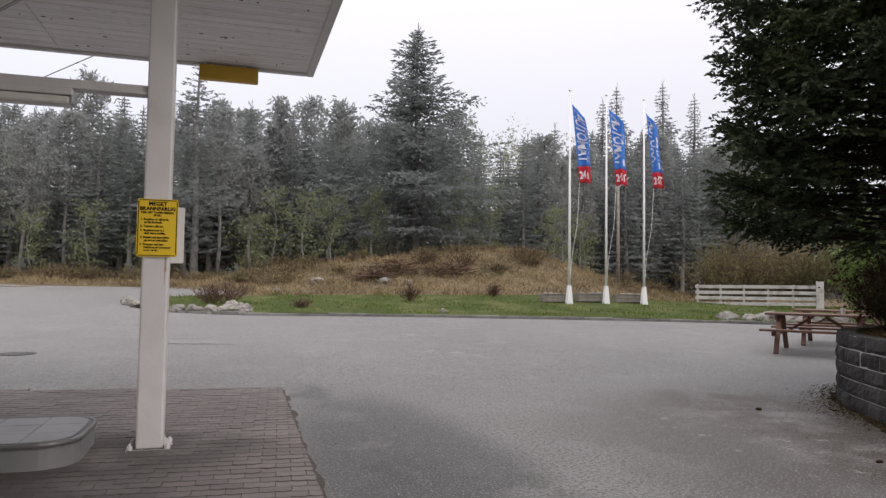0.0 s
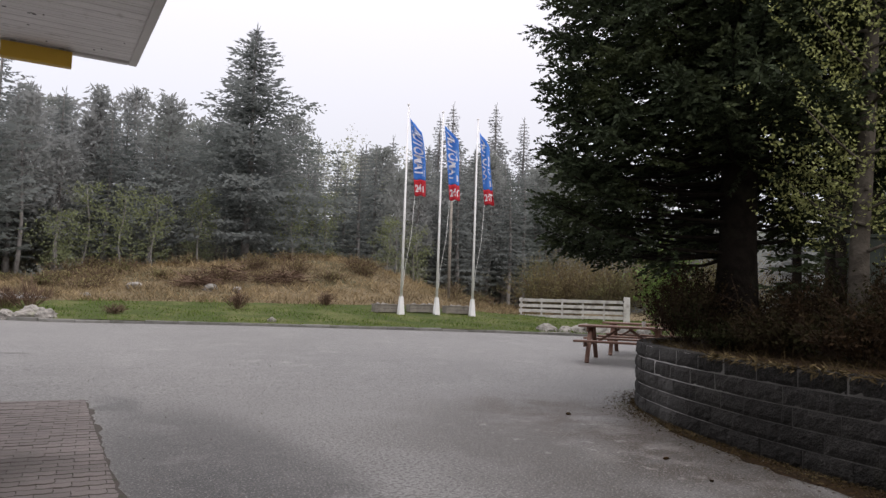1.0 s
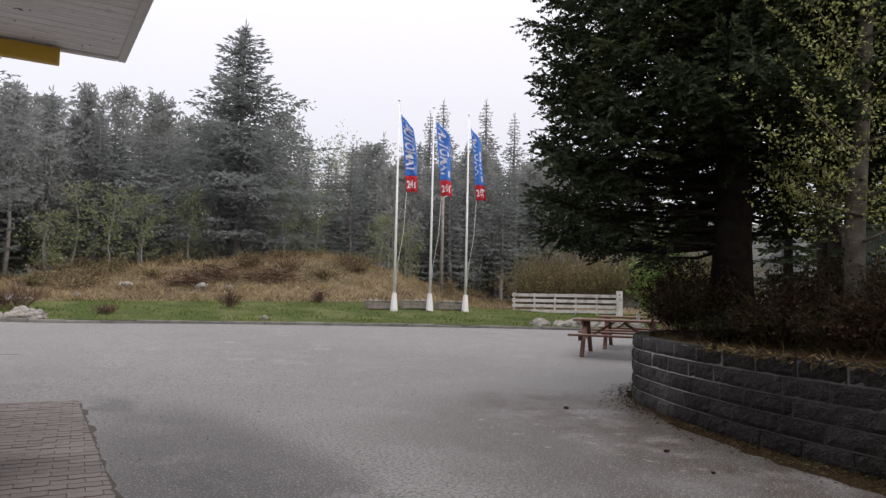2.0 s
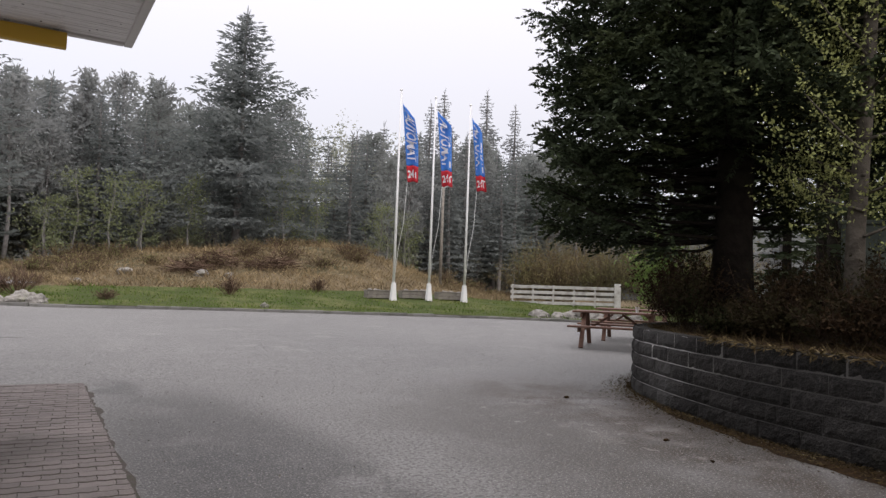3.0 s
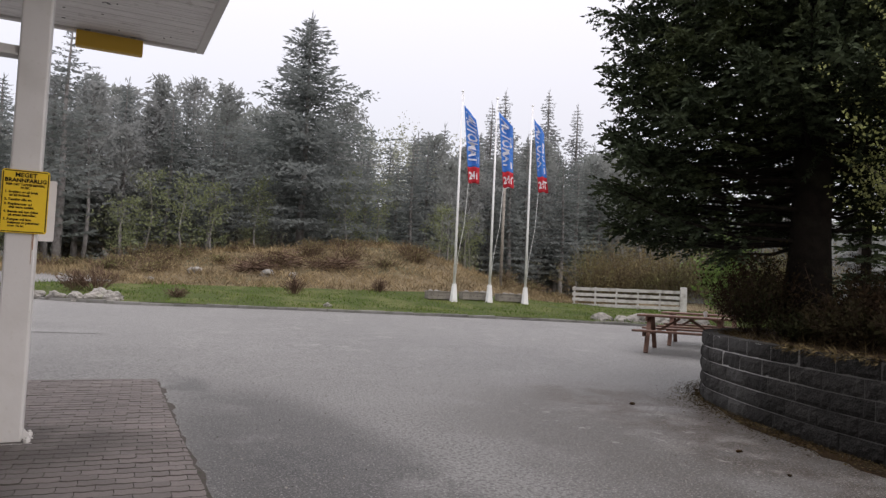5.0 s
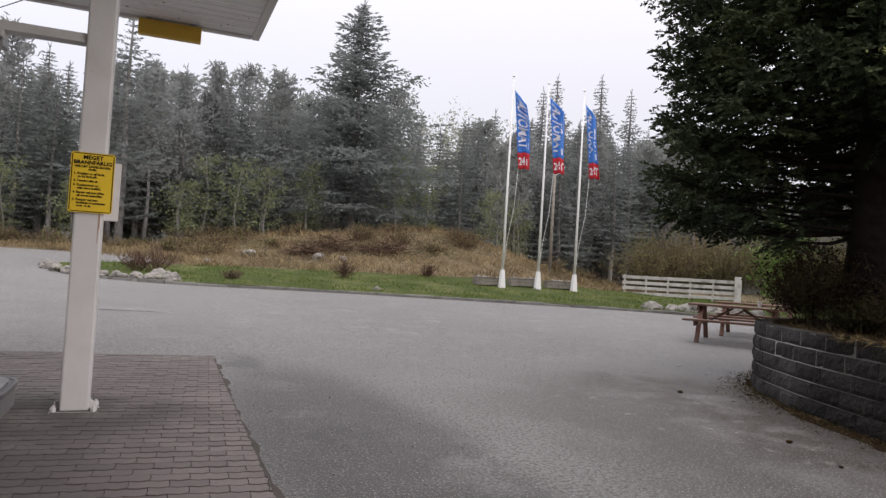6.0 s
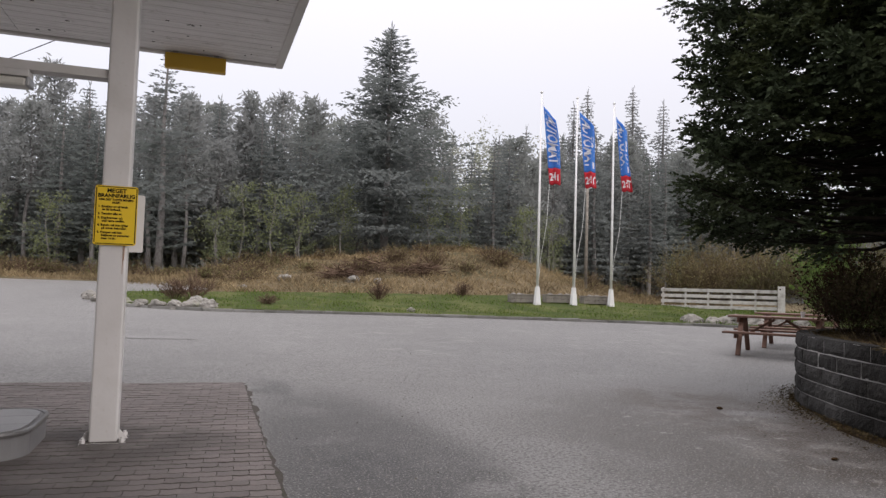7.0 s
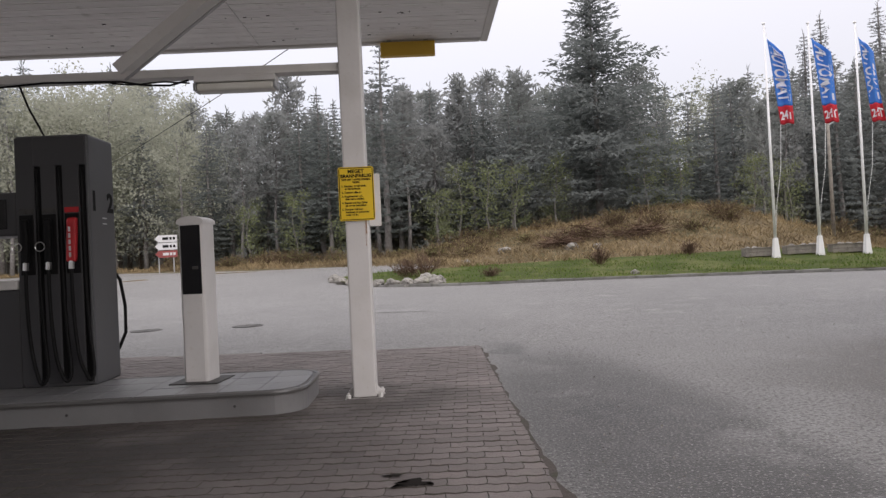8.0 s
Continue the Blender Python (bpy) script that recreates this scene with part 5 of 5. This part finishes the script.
for row, (yb, gap) in enumerate(((44.5, 2.5), (48.5, 2.3), (53.0, 2.5), (58.5, 2.7), (65.0, 3.0))):
    x = -0.68 * yb
    while x < 0.92 * yb:
        x += gap * rng_f.uniform(0.7, 1.3)
        y = yb + rng_f.uniform(-1.6, 1.6) + max(0, x - 20) * 0.12 + (2.0 if x < -8 else 0.0)
        if row == 0 and abs(x - 11.4) < 2.2:
            continue
        q = (x - 0.7) / y
        if q < -0.315 + rng_f.uniform(-0.03, 0.03) and row < 4:
            if rng_f.random() < 0.85:
                plant(rng_f.choice(proto_birch), x, y, rng_f.uniform(0, 360), tree_height(x, y, rng_f.uniform(0.8, 1.0)) / BIRCH_H)
                continue
        if 0.36 < q < 0.47 and row == 3:
            plant(rng_f.choice(proto_birch), x, y, rng_f.uniform(0, 360), tree_height(x, y, rng_f.uniform(0.95, 1.04)) / BIRCH_H)
            continue
        low = 0.72 if row == 0 else 0.84
        if rng_f.random() < 0.64:
            plant(rng_f.choice(protos_a), x, y, rng_f.uniform(0, 360), tree_height(x, y, rng_f.uniform(low, 1.03)) / SPRUCE_H)
        else:
            plant(rng_f.choice(protos_p), x, y, rng_f.uniform(0, 360), tree_height(x, y, rng_f.uniform(low, 1.0)) / PINE_H)
for x, y, k in ((36.5, 60.5, 0.98), (45.2, 60.2, 0.96), (33.5, 58, 0.85), (49, 58, 0.95), (53, 56, 0.9), (39, 57, 0.75), (57, 52, 0.95), (60, 46, 1.0), (62, 40, 0.95)):
    plant(proto_far, x, y, random.uniform(0, 360), k)
# a lone taller pine over the low part of the wood
plant(protos_p[1], -8.6, 50.0, 40, 12.6 / PINE_H)

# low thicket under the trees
thickets = [shrub("thicket", "dense thicket under the trees, paled by painted mist", 2.3, 3.2 + 0.6 * k, 400 + k, at(-8 + 4 * k, 51.5), M_LEAF_FAR if k == 1 else M_NEEDLE_FAR, M_TWIG, leaves=1600, leaf=0.26, twigs=40, group="thicket", tw=0.03) for k in range(3)]
for i in range(40):
    x = -48 + 2.6 * i + rng_f.uniform(-0.8, 0.8)
    plant(thickets[i % 3], x, 50.5 + rng_f.uniform(-3.5, 2) + max(0, x - 20) * 0.1, rng_f.uniform(0, 360), rng_f.uniform(0.8, 1.25))

# dark woods beside the planter
proto_dark = [conifer("spruce_tree", "dark dense spruce beside the planter", 11, 2.3, 61 + k, at(24 + 4 * k, 15 - 3 * k), M_NEEDLE, M_BARK, bare=0.05 + 0.15 * k, size=0.6, sprays=11, per=8, group="dark woods") for k in range(2)]
# Spruces at x 12 to 15.2 are out of view, added to shade the planter.
for x, y, s in ((20.5, 8.5, 0.9), (23, 10.5, 1.0), (19, 5.0, 0.95), (22.5, 6, 1.05), (26, 9.5, 1.0), (18, 1.0, 0.9), (21, 2.5, 1.0), (25, 3.5, 1.1), (30, 14, 1.0), (33, 10, 1.1), (29, 5, 1.0), (17, -3, 0.9), (22, -2, 1.0), (33, 18, 1.0), (37, 15, 1.0), (36, 21, 0.9), (13.6, 3.2, 0.85), (15.2, 5.2, 0.9), (12.6, 0.6, 0.95), (14.8, 0.2, 1.0), (12.0, -2.5, 0.9), (15.3, 7.0, 0.8), (17.7, 8.5, 0.9)):
    plant(proto_dark[int(x) % 2], x, y, random.uniform(0, 360), s)
proto_bare = conifer("pine_tree", "tall bare-stemmed pine behind the planter", 13, 1.8, 71, at(15.7, 8.2), M_NEEDLE, M_BARK, bare=0.62, droop=-0.1, group="dark woods")
for x, y in ((16.2, 8.9), (17.0, 8.6), (16.6, 9.3)):
    plant(proto_bare, x, y, random.uniform(0, 360), random.uniform(0.85, 1.0))


# the big spruce in the planter
def big_spruce(x, y):
    rng = np.random.default_rng(77)
    ob = thing("spruce_tree", "large dark-green spruce growing out of the block planter", "tree", pose(x, y, top - 0.1))
    h, r = 15.0, 2.62
    b = bmesh.new()
    tube(b, [(0.03 * math.sin(k), 0.03 * math.cos(k * 1.7), h * (k / 9) ** 1.1) for k in range(10)], [0.34, 0.25, 0.235, 0.22, 0.2, 0.16, 0.12, 0.085, 0.05, 0.02], 14)
    part("trunk", b, M_BARK, ob, smooth=True)
    limbs = bmesh.new()
    base, way, ln, wd = [], [], [], []
    z = 1.3
    while z < h * 0.97:
        f = z / h
        near = z < 7.5
        rr = r * (1 - max(0, f - 0.4) / 0.6) ** 0.8 * (1 - 0.06 * math.exp(-((z - 2.75) / 0.25) ** 2)) + 0.08
        per = (16 if z < 3.4 else 13) if near else 9
        a0 = rng.uniform(0, 6.28)
        for k in range(per):
            a = a0 + 2 * math.pi * k / per + rng.normal(0, 0.16)
            L = rr * rng.uniform(0.86, 1.04)
            # the lowest limbs towards the camera are left out so the trunk shows
            if z < 2.5 and math.cos(a - radians(225)) > 0.55:
                continue
            if z < 2.2 and math.cos(a - radians(305)) > 0.5:
                continue
            # only limbs left of the trunk in the camera's view hang this low
            if z < 1.5 and math.cos(a - radians(135)) < 0.25:
                continue
            out, side = np.array([math.cos(a), math.sin(a), 0]), np.array([-math.sin(a), math.cos(a), 0])
            sag = rng.uniform(0.02, 0.2) if z > 2.2 else rng.uniform(0.0, 0.12)

            def at_s(s):
                return out * L * s + np.array([0, 0, z + L * (-sag * s * 1.5 + 0.24 * s ** 2.4)])
            tube(limbs, [tuple(at_s(s)) for s in (0, 0.35, 0.7, 1.0)], [0.035, 0.026, 0.015, 0.006], 5, caps=False)
            tw = 0.115 if near else 0.3
            for s in np.arange(0.16, 1.0, tw / max(L, 0.5)):
                dens = 1.0 if s > 0.52 else (0.12 if z < 3.4 else 0.3)
                if rng.random() > dens:
                    continue
                for q in ((-1, 1, 0.3, -0.4) if s > 0.74 and near else (-1, 1)):
                    p = at_s(s)
                    tl = (0.62 * (1.08 - s) + 0.2) * rng.uniform(0.7, 1.2) * min(1, L / 1.5)
                    d = out * 0.62 + side * q * rng.uniform(0.55, 1.1) + np.array([0, 0, rng.normal(-0.22, 0.2) if abs(q) == 1 else rng.normal(0.1, 0.45)])
                    d /= np.linalg.norm(d)
                    step_ = 0.036 if near else 0.12
                    n = max(2, int(tl / step_))
                    t = (np.arange(n) + 0.5) / n
                    pts = p + d * (t * tl)[:, None]
                    pts[:, 2] -= 0.12 * t * t * tl
                    for g_ in (-1, 1):
                        base.append(pts)
                        v = d * 0.8 + np.cross(d, [0, 0, 1]) * g_ * 0.75 + rng.normal(0, 0.28, (n, 3))
                        way.append(v)
                        l_ = (0.076 if near else 0.26) * rng.uniform(0.7, 1.25, n)
                        ln.append(l_)
                        wd.append(l_ * (0.5 if near else 0.42))
        z += (0.235 if near else 0.45) * rng.uniform(0.8, 1.2)
    tagged(part("branching", limbs, M_BARK, ob, smooth=True), kind="stuff")
    cloud("crown", M_NEEDLE, ob, np.concatenate(base), np.concatenate(way), np.concatenate(ln), np.concatenate(wd), seed=3)
    return ob


big_spruce(9.05, 6.2)
broadleaf("young_tree", "slim tree with fresh olive-green leaves in the planter", 9.5, 1.0, 81, pose(8.35, 4.05, top - 0.1), M_LEAF_OLIVE, M_BARK_GREY, leaves=26000, leaf=0.042, bare=0.12, limbs=34, group="", slim=0.6, trunk=0.011)
broadleaf("young_tree", "thin leafy sapling behind the planter wall", 7, 1.1, 82, pose(10.9, 3.9, top - 0.1), M_LEAF_OLIVE, M_BARK, leaves=9000, leaf=0.045, bare=0.08, limbs=22, group="", slim=0.6, trunk=0.01)

cab = thing("utility_cabinet", "grey-green metal utility cabinet among shrubs", "cabinet", pose(10.55, 5.05, top - 0.06, 0, 0, -62))
part("body", boxed(-0.42, -0.25, 0.06, 0.42, 0.25, 1.5, bevel=0.012), M_GREEN_BOX, cab)
part("lid", boxed(-0.46, -0.29, 1.503, 0.46, 0.29, 1.56, bevel=0.015), M_GREEN_BOX, cab)
part("plinth", boxed(-0.4, -0.23, 0, 0.4, 0.23, 0.058), M_IRON, cab)
for s in (-1, 1):
    d_ = part("door", boxed(min(0.006 * s, 0.4 * s), -0.262, 0.1, max(0.006 * s, 0.4 * s), -0.252, 1.46, bevel=0.004), M_GREEN_BOX, cab)
part("handle", boxed(0.03, -0.285, 0.75, 0.055, -0.2635, 0.9, bevel=0.004), M_IRON, cab)

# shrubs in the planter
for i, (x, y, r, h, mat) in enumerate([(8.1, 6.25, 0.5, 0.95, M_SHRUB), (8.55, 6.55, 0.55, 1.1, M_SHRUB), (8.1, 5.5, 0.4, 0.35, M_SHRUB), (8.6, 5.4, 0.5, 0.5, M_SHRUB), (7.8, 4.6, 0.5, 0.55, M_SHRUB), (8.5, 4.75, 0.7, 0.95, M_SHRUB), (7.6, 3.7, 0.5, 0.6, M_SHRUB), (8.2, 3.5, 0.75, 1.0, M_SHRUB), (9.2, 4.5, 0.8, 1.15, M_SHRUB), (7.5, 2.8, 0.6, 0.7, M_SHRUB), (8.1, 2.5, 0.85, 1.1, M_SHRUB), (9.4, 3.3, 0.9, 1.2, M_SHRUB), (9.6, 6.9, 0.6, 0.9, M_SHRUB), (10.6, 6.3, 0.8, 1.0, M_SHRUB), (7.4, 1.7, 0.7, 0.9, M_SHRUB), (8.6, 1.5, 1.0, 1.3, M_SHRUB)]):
    shrub("shrub", "brown-green leafing shrub in the planter, darkened by painted shade", r, h, 100 + i, pose(x, y, top - 0.07), mat, M_TWIG_DARK, leaves=3200, leaf=0.042, twigs=110, group="planter shrubs", tw=0.008)
for i, (x, y) in enumerate([(19.6, 17.0)]):
    shrub("shrub", "bright green leafy bush beyond the planter", 0.85, 3.7, 140 + i, pose(x, y, 0.15), M_LEAF_BUSH, M_TWIG, leaves=3400, leaf=0.13, twigs=60)
# hedge behind the fence
for i in range(10):
    s = i / 9
    x, y = 24.9 + 7.6 * s + random.uniform(-0.3, 0.3), 31.0 - 7.2 * s + random.uniform(-0.3, 0.3)
    shrub("hedge_bush", "budding brown-green hedge bush behind the fence", 1.9, 2.35 + 1.5 * math.sin(math.pi * min(0.5, 0.12 + s)) + 0.2 * math.sin(i * 1.7), 160 + i, at(x, y), M_HEDGE, M_TWIG, leaves=6500, leaf=0.075, twigs=150, group="hedge", tw=0.014)
# reddish bush by the boulders, brush and saplings on the mound
for i, (x, y, r, h, mt) in enumerate([(0.6, 24.6, 0.75, 0.95, M_TWIG_RED), (0.0, 24.9, 0.5, 0.7, M_TWIG_RED), (7.1, 25.6, 0.45, 0.7, M_TWIG_RED), (11.0, 27.0, 0.35, 0.6, M_TWIG_RED), (2.9, 23.6, 0.4, 0.35, M_TWIG)]):
    shrub("bush", "leafless reddish-brown bush on the lawn", r, h, 180 + i, at(x, y, sink=-0.06), M_SHRUB, mt, leaves=60, leaf=0.04, twigs=90, tw=0.018)
for i in range(64):
    x, y = random.uniform(-14, 24), random.uniform(31.5, 40)
    if x < 0.5:
        y = random.uniform(36.5, 42) if x > -6 else random.uniform(40, 44)
    shrub("undergrowth_bush", "tangled leafless brush in the rough grass", random.uniform(0.5, 1.2), random.uniform(0.35, 1.0), 200 + i, at(x, y), M_HEDGE, M_TWIG if i % 2 else M_TWIG_RED, leaves=420, leaf=0.08, twigs=80, group="undergrowth", tw=0.02)
for i, (x, y, h) in enumerate([(1.5, 38.5, 3.4), (4.3, 38.2, 4.4), (5.9, 38.8, 4.0), (2.8, 39.5, 5.0), (-3.6, 39.5, 3.6), (-7, 42, 4.5), (-10, 43, 4.2), (13.6, 39.8, 4.8), (8.4, 40, 4.6), (19.5, 39, 4.2), (16, 41, 5.0), (22, 40, 4.6)]):
    broadleaf("sapling", "young birch sapling in fresh pale leaf", h, 1.0, 240 + i, at(x, y), M_LEAF_YOUNG, M_BIRCH, leaves=1100, leaf=0.14, bare=0.12, limbs=9, group="saplings", trunk=0.011)
for i, (x, y, r, h) in enumerate([(8.2, 32.5, 1.6, 0.7), (10.8, 32.0, 1.3, 0.5), (6.8, 31.5, 0.9, 0.35)]):
    rng = np.random.default_rng(300 + i)
    n = 420
    p = rng.normal(0, 0.42, (n, 3)) * np.array([r, r * 0.5, 0]) + np.array([0, 0, 0.05])
    p[:, 2] += np.maximum(0, h * (1 - (p[:, 0] / r) ** 2)) * rng.uniform(0, 1, n)
    ob = cloud("brush_pile", M_TWIG_RED, None, p, rng.normal(0, 1, (n, 3)) * np.array([1, 1, 0.3]), rng.uniform(0.3, 1.1, n), rng.uniform(0.015, 0.05, n), seed=i)
    ob.matrix_basis = at(x, y, sink=0)
    tagged(ob, "low pile of cut brown branches", "brush pile", "brush piles", "stuff")


# ---- grass ----
def blades(name, label, mat, n, region, length, width, seed, lift=0.0, lean=0.5):
    rng = np.random.default_rng(seed)
    pts = []
    xs, ys = [p[0] for p in region], [p[1] for p in region]
    while len(pts) < n:
        x, y = rng.uniform(min(xs), max(xs)), rng.uniform(min(ys), max(ys))
        if inside(x, y, region):
            pts.append((x, y, ground_z(x, y) + lift))
    B = np.array(pts)
    k = 0.7 + 0.6 * np.sin(B[:, 0] * 1.7 + np.sin(B[:, 1] * 2.3)) * np.sin(B[:, 1] * 1.1)
    w = rng.normal(0, lean, (n, 3))
    w[:, 2] = 1
    l_ = length * rng.uniform(0.5, 1.3, n) * np.clip(k, 0.35, 1.4)
    ob = cloud(name, mat, None, B, w, l_, width * rng.uniform(0.6, 1.3, n), seed=seed)
    return tagged(ob, label, "grass", kind="stuff")


blades("lawn_grass", "short green lawn grass", M_GRASS, 24000, LAWN, 0.11, 0.025, 1, 0.08)
blades("dead_grass", "tall matted straw-coloured dead grass on the mound", M_DEAD_GRASS, 26000, [(0.5, 29.5), (2, 27.4), (18, 27.0), (27, 29.5), (26, 34), (20, 41), (0, 40.5), (-6, 36.5)], 0.42, 0.035, 2, 0.0, 0.9)
blades("dead_grass", "straw-coloured dead grass verge along the far road edge", M_DEAD_GRASS, 7000, [(-1, 33.2), (-8, 35.6), (-16, 39.8), (-40, 46.8), (-40, 50), (-16, 43.5), (-4, 39)], 0.45, 0.035, 3, 0.0, 0.8)
rngp = np.random.default_rng(8)
pl = along(PLANTER, 0.02)
B, Wv = [], []
for p, d in pl:
    for k in range(5):
        o = rngp.uniform(0.08, 0.5) if k < 2 else rngp.uniform(0.2, 1.5)
        B.append((p.x + d.y * o, p.y - d.x * o, top - 0.05))
        Wv.append((rngp.normal(0, 0.8) - d.y * 0.5, rngp.normal(0, 0.8) + d.x * 0.5, rngp.uniform(0.1, 0.9)))
first = len(B)
for p, d in pl:
    if p.y < 4.55 and p.x < 7:
        for k in range(9):
            o = rngp.uniform(-0.035, 0.16)
            B.append((p.x + d.y * o, p.y - d.x * o, top - 0.012 + rngp.uniform(-0.01, 0.02)))
            Wv.append((-d.y * rngp.uniform(0, 1.2) + rngp.normal(0, 0.5), d.x * rngp.uniform(0, 1.2) + rngp.normal(0, 0.5), rngp.uniform(-0.8, 0.5)))
ob = cloud("planter_grass", M_EDGE_GRASS, None, np.array(B), np.array(Wv), np.concatenate([rngp.uniform(0.04, 0.2, first), rngp.uniform(0.02, 0.11, len(B) - first)]), np.concatenate([rngp.uniform(0.003, 0.007, first), rngp.uniform(0.006, 0.02, len(B) - first)]), seed=4)
tagged(ob, "dry grass tufts along the planter's top edge", "grass", kind="stuff")
B = np.array([(p.x - d.y * o, p.y + d.x * o, 0.02) for p, d in pl for o in np.abs(rngp.normal(0, 0.17, 16)) + 0.01])
ob = cloud("leaf_litter", M_EDGE_GRASS, None, B, rngp.normal(0, 1, B.shape) * np.array([1, 1, 0.12]), rngp.uniform(0.012, 0.035, len(B)), rngp.uniform(0.005, 0.012, len(B)), seed=5)
tagged(ob, "brown dead leaves and moss scattered at the wall's foot", "leaf litter", kind="stuff")
n = 2600
B = np.stack([rngp.uniform(1.4, 8, n), rngp.uniform(2.5, 12, n), np.full(n, 0.012)], 1)
for i in range(n):
    B[i, 2] += ground_z(B[i, 0], B[i, 1])
ob = cloud("grit", M_STONE, None, B, rngp.normal(0, 1, B.shape) * np.array([1, 1, 0.1]), rngp.uniform(0.006, 0.02, n), rngp.uniform(0.006, 0.014, n), seed=6)
tagged(ob, "fine pale grit scattered on the asphalt", "grit", kind="stuff")


for i, (x, y, r) in enumerate([(5.35, 4.05, 0.024), (6.05, 6.1, 0.03), (5.1, 3.4, 0.016)]):
    clod = part("clod", stone_mesh(r, i + 3.1, 0.5), M_SOIL)
    clod.matrix_basis = pose(x, y, r * 0.35 + 0.002, 0, 0, 40 * i)
    tagged(clod, "small dark clod of earth lying on the asphalt", "clod", "clods on the asphalt")


# ---- pavers ----
paving = thing("pavement", "red-brown interlocking concrete pavers under the canopy", "pavement", kind="structure")
PAVE = [(-9.5, 1.2), (1.25, 1.2), (1.27, 3.1), (1.31, 8.5), (-5.4, 9.5), (-9.5, 10.1)]
sheet("paver_bed", PAVE, 0.004, M_JOINT, 1.0, "", "", parent=paving)
PL, PWD = 0.195, 0.1125


def paver_shape():
    """One interlocking paver with a zigzag outline and chamfered top."""
    hx, hy, g, z = PL / 2 - 0.001, PWD / 2 - 0.0045, 0.014, 0.02
    wave = [(-hx, g), (-hx / 2, -g), (0, g), (hx / 2, -g), (hx, g)]
    outline = [(x, y * 0.5 - hy) for x, y in wave] + [(hx + g * 0.4, 0)] + [(x, y * 0.5 + hy) for x, y in wave[::-1]] + [(-hx + g * 0.4, 0)]
    lower = [(x, y, 0.0) for x, y in outline]
    upper = [(x, y, z - 0.004) for x, y in outline]
    crown = [(x * 0.985, y * 0.94, z) for x, y in outline]
    n = len(outline)
    verts = lower + upper + crown
    faces = [(i, (i + 1) % n, n + (i + 1) % n, n + i) for i in range(n)] + [(n + i, n + (i + 1) % n, 2 * n + (i + 1) % n, 2 * n + i) for i in range(n)] + [tuple(range(2 * n, 3 * n))]
    return verts, faces


pv, pf = paver_shape()
paver_me = bpy.data.meshes.new("paver")
paver_me.from_pydata(pv, [], pf)
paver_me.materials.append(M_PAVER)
paver_me.materials.append(M_JOINT)
paver_sides = len(pf) - 1
for q in range(paver_sides):
    paver_me.polygons[q].material_index = 1
rest_v, rest_f, singles = [], [], 0
turn_p = radians(-3.5)
for j in range(0, 90):
    for i in range(-84, 20):
        u, v = (i + 0.5 * (j % 2)) * PL, j * PWD
        x, y = u * math.cos(turn_p) - v * math.sin(turn_p) - 0.2, u * math.sin(turn_p) + v * math.cos(turn_p) + 0.6
        edge_x = 1.24 + 0.008 * y
        if not inside(min(x, edge_x - 0.05), y, PAVE) or x > edge_x + 0.1 or x < -8.5:
            continue
        if inside(x, y, [(-8.5, 5.25), (-0.55, 5.2), (-0.55, 6.05), (-8.5, 6.05)]):
            continue
        zz = 0.002 + 0.004 * noise.noise((x * 3, y * 3, 1)) + random.uniform(-0.0015, 0.0015)
        m = Matrix.Translation((x, y, zz)) @ Matrix.Rotation(turn_p + random.uniform(-0.012, 0.012), 4, "Z")
        if singles < 300 and -0.6 < x < edge_x - 0.12 and 2.9 < y < 4.9:
            ob = new("paver", paver_me)
            ob.parent = paving
            ob.matrix_basis = m
            singles += 1
        else:
            k = len(rest_v)
            rest_v += [(min(c[0], edge_x + 0.015 * noise.noise((c[1] * 9, 0, 0))), c[1], c[2]) for c in (tuple(m @ Vector(c)) for c in pv)]
            rest_f += [tuple(k + q for q in f) for f in pf]
rest_me = bpy.data.meshes.new("pavers")
rest_me.from_pydata(rest_v, [], rest_f)
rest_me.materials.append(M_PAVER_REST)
rest_me.materials.append(M_JOINT)
for q, poly in enumerate(rest_me.polygons):
    if q % len(pf) < paver_sides:
        poly.material_index = 1
rest = new("pavers", rest_me)
rest.parent = paving
tagged(rest, "remaining interlocking pavers", kind="stuff")
sheet("oil_stain", ragged(0.6, 3.35, 0.1, 0.045, n=60, rough=0.75, seed=7.3), 0.027, M_OIL, 0.3, "small dark oil stain on the pavers", "stain")
sheet("oil_stain", ragged(0.48, 3.5, 0.05, 0.018, rough=0.3, seed=6.0), 0.027, M_OIL, 0.3, "small dark oil stain on the pavers", "stain")
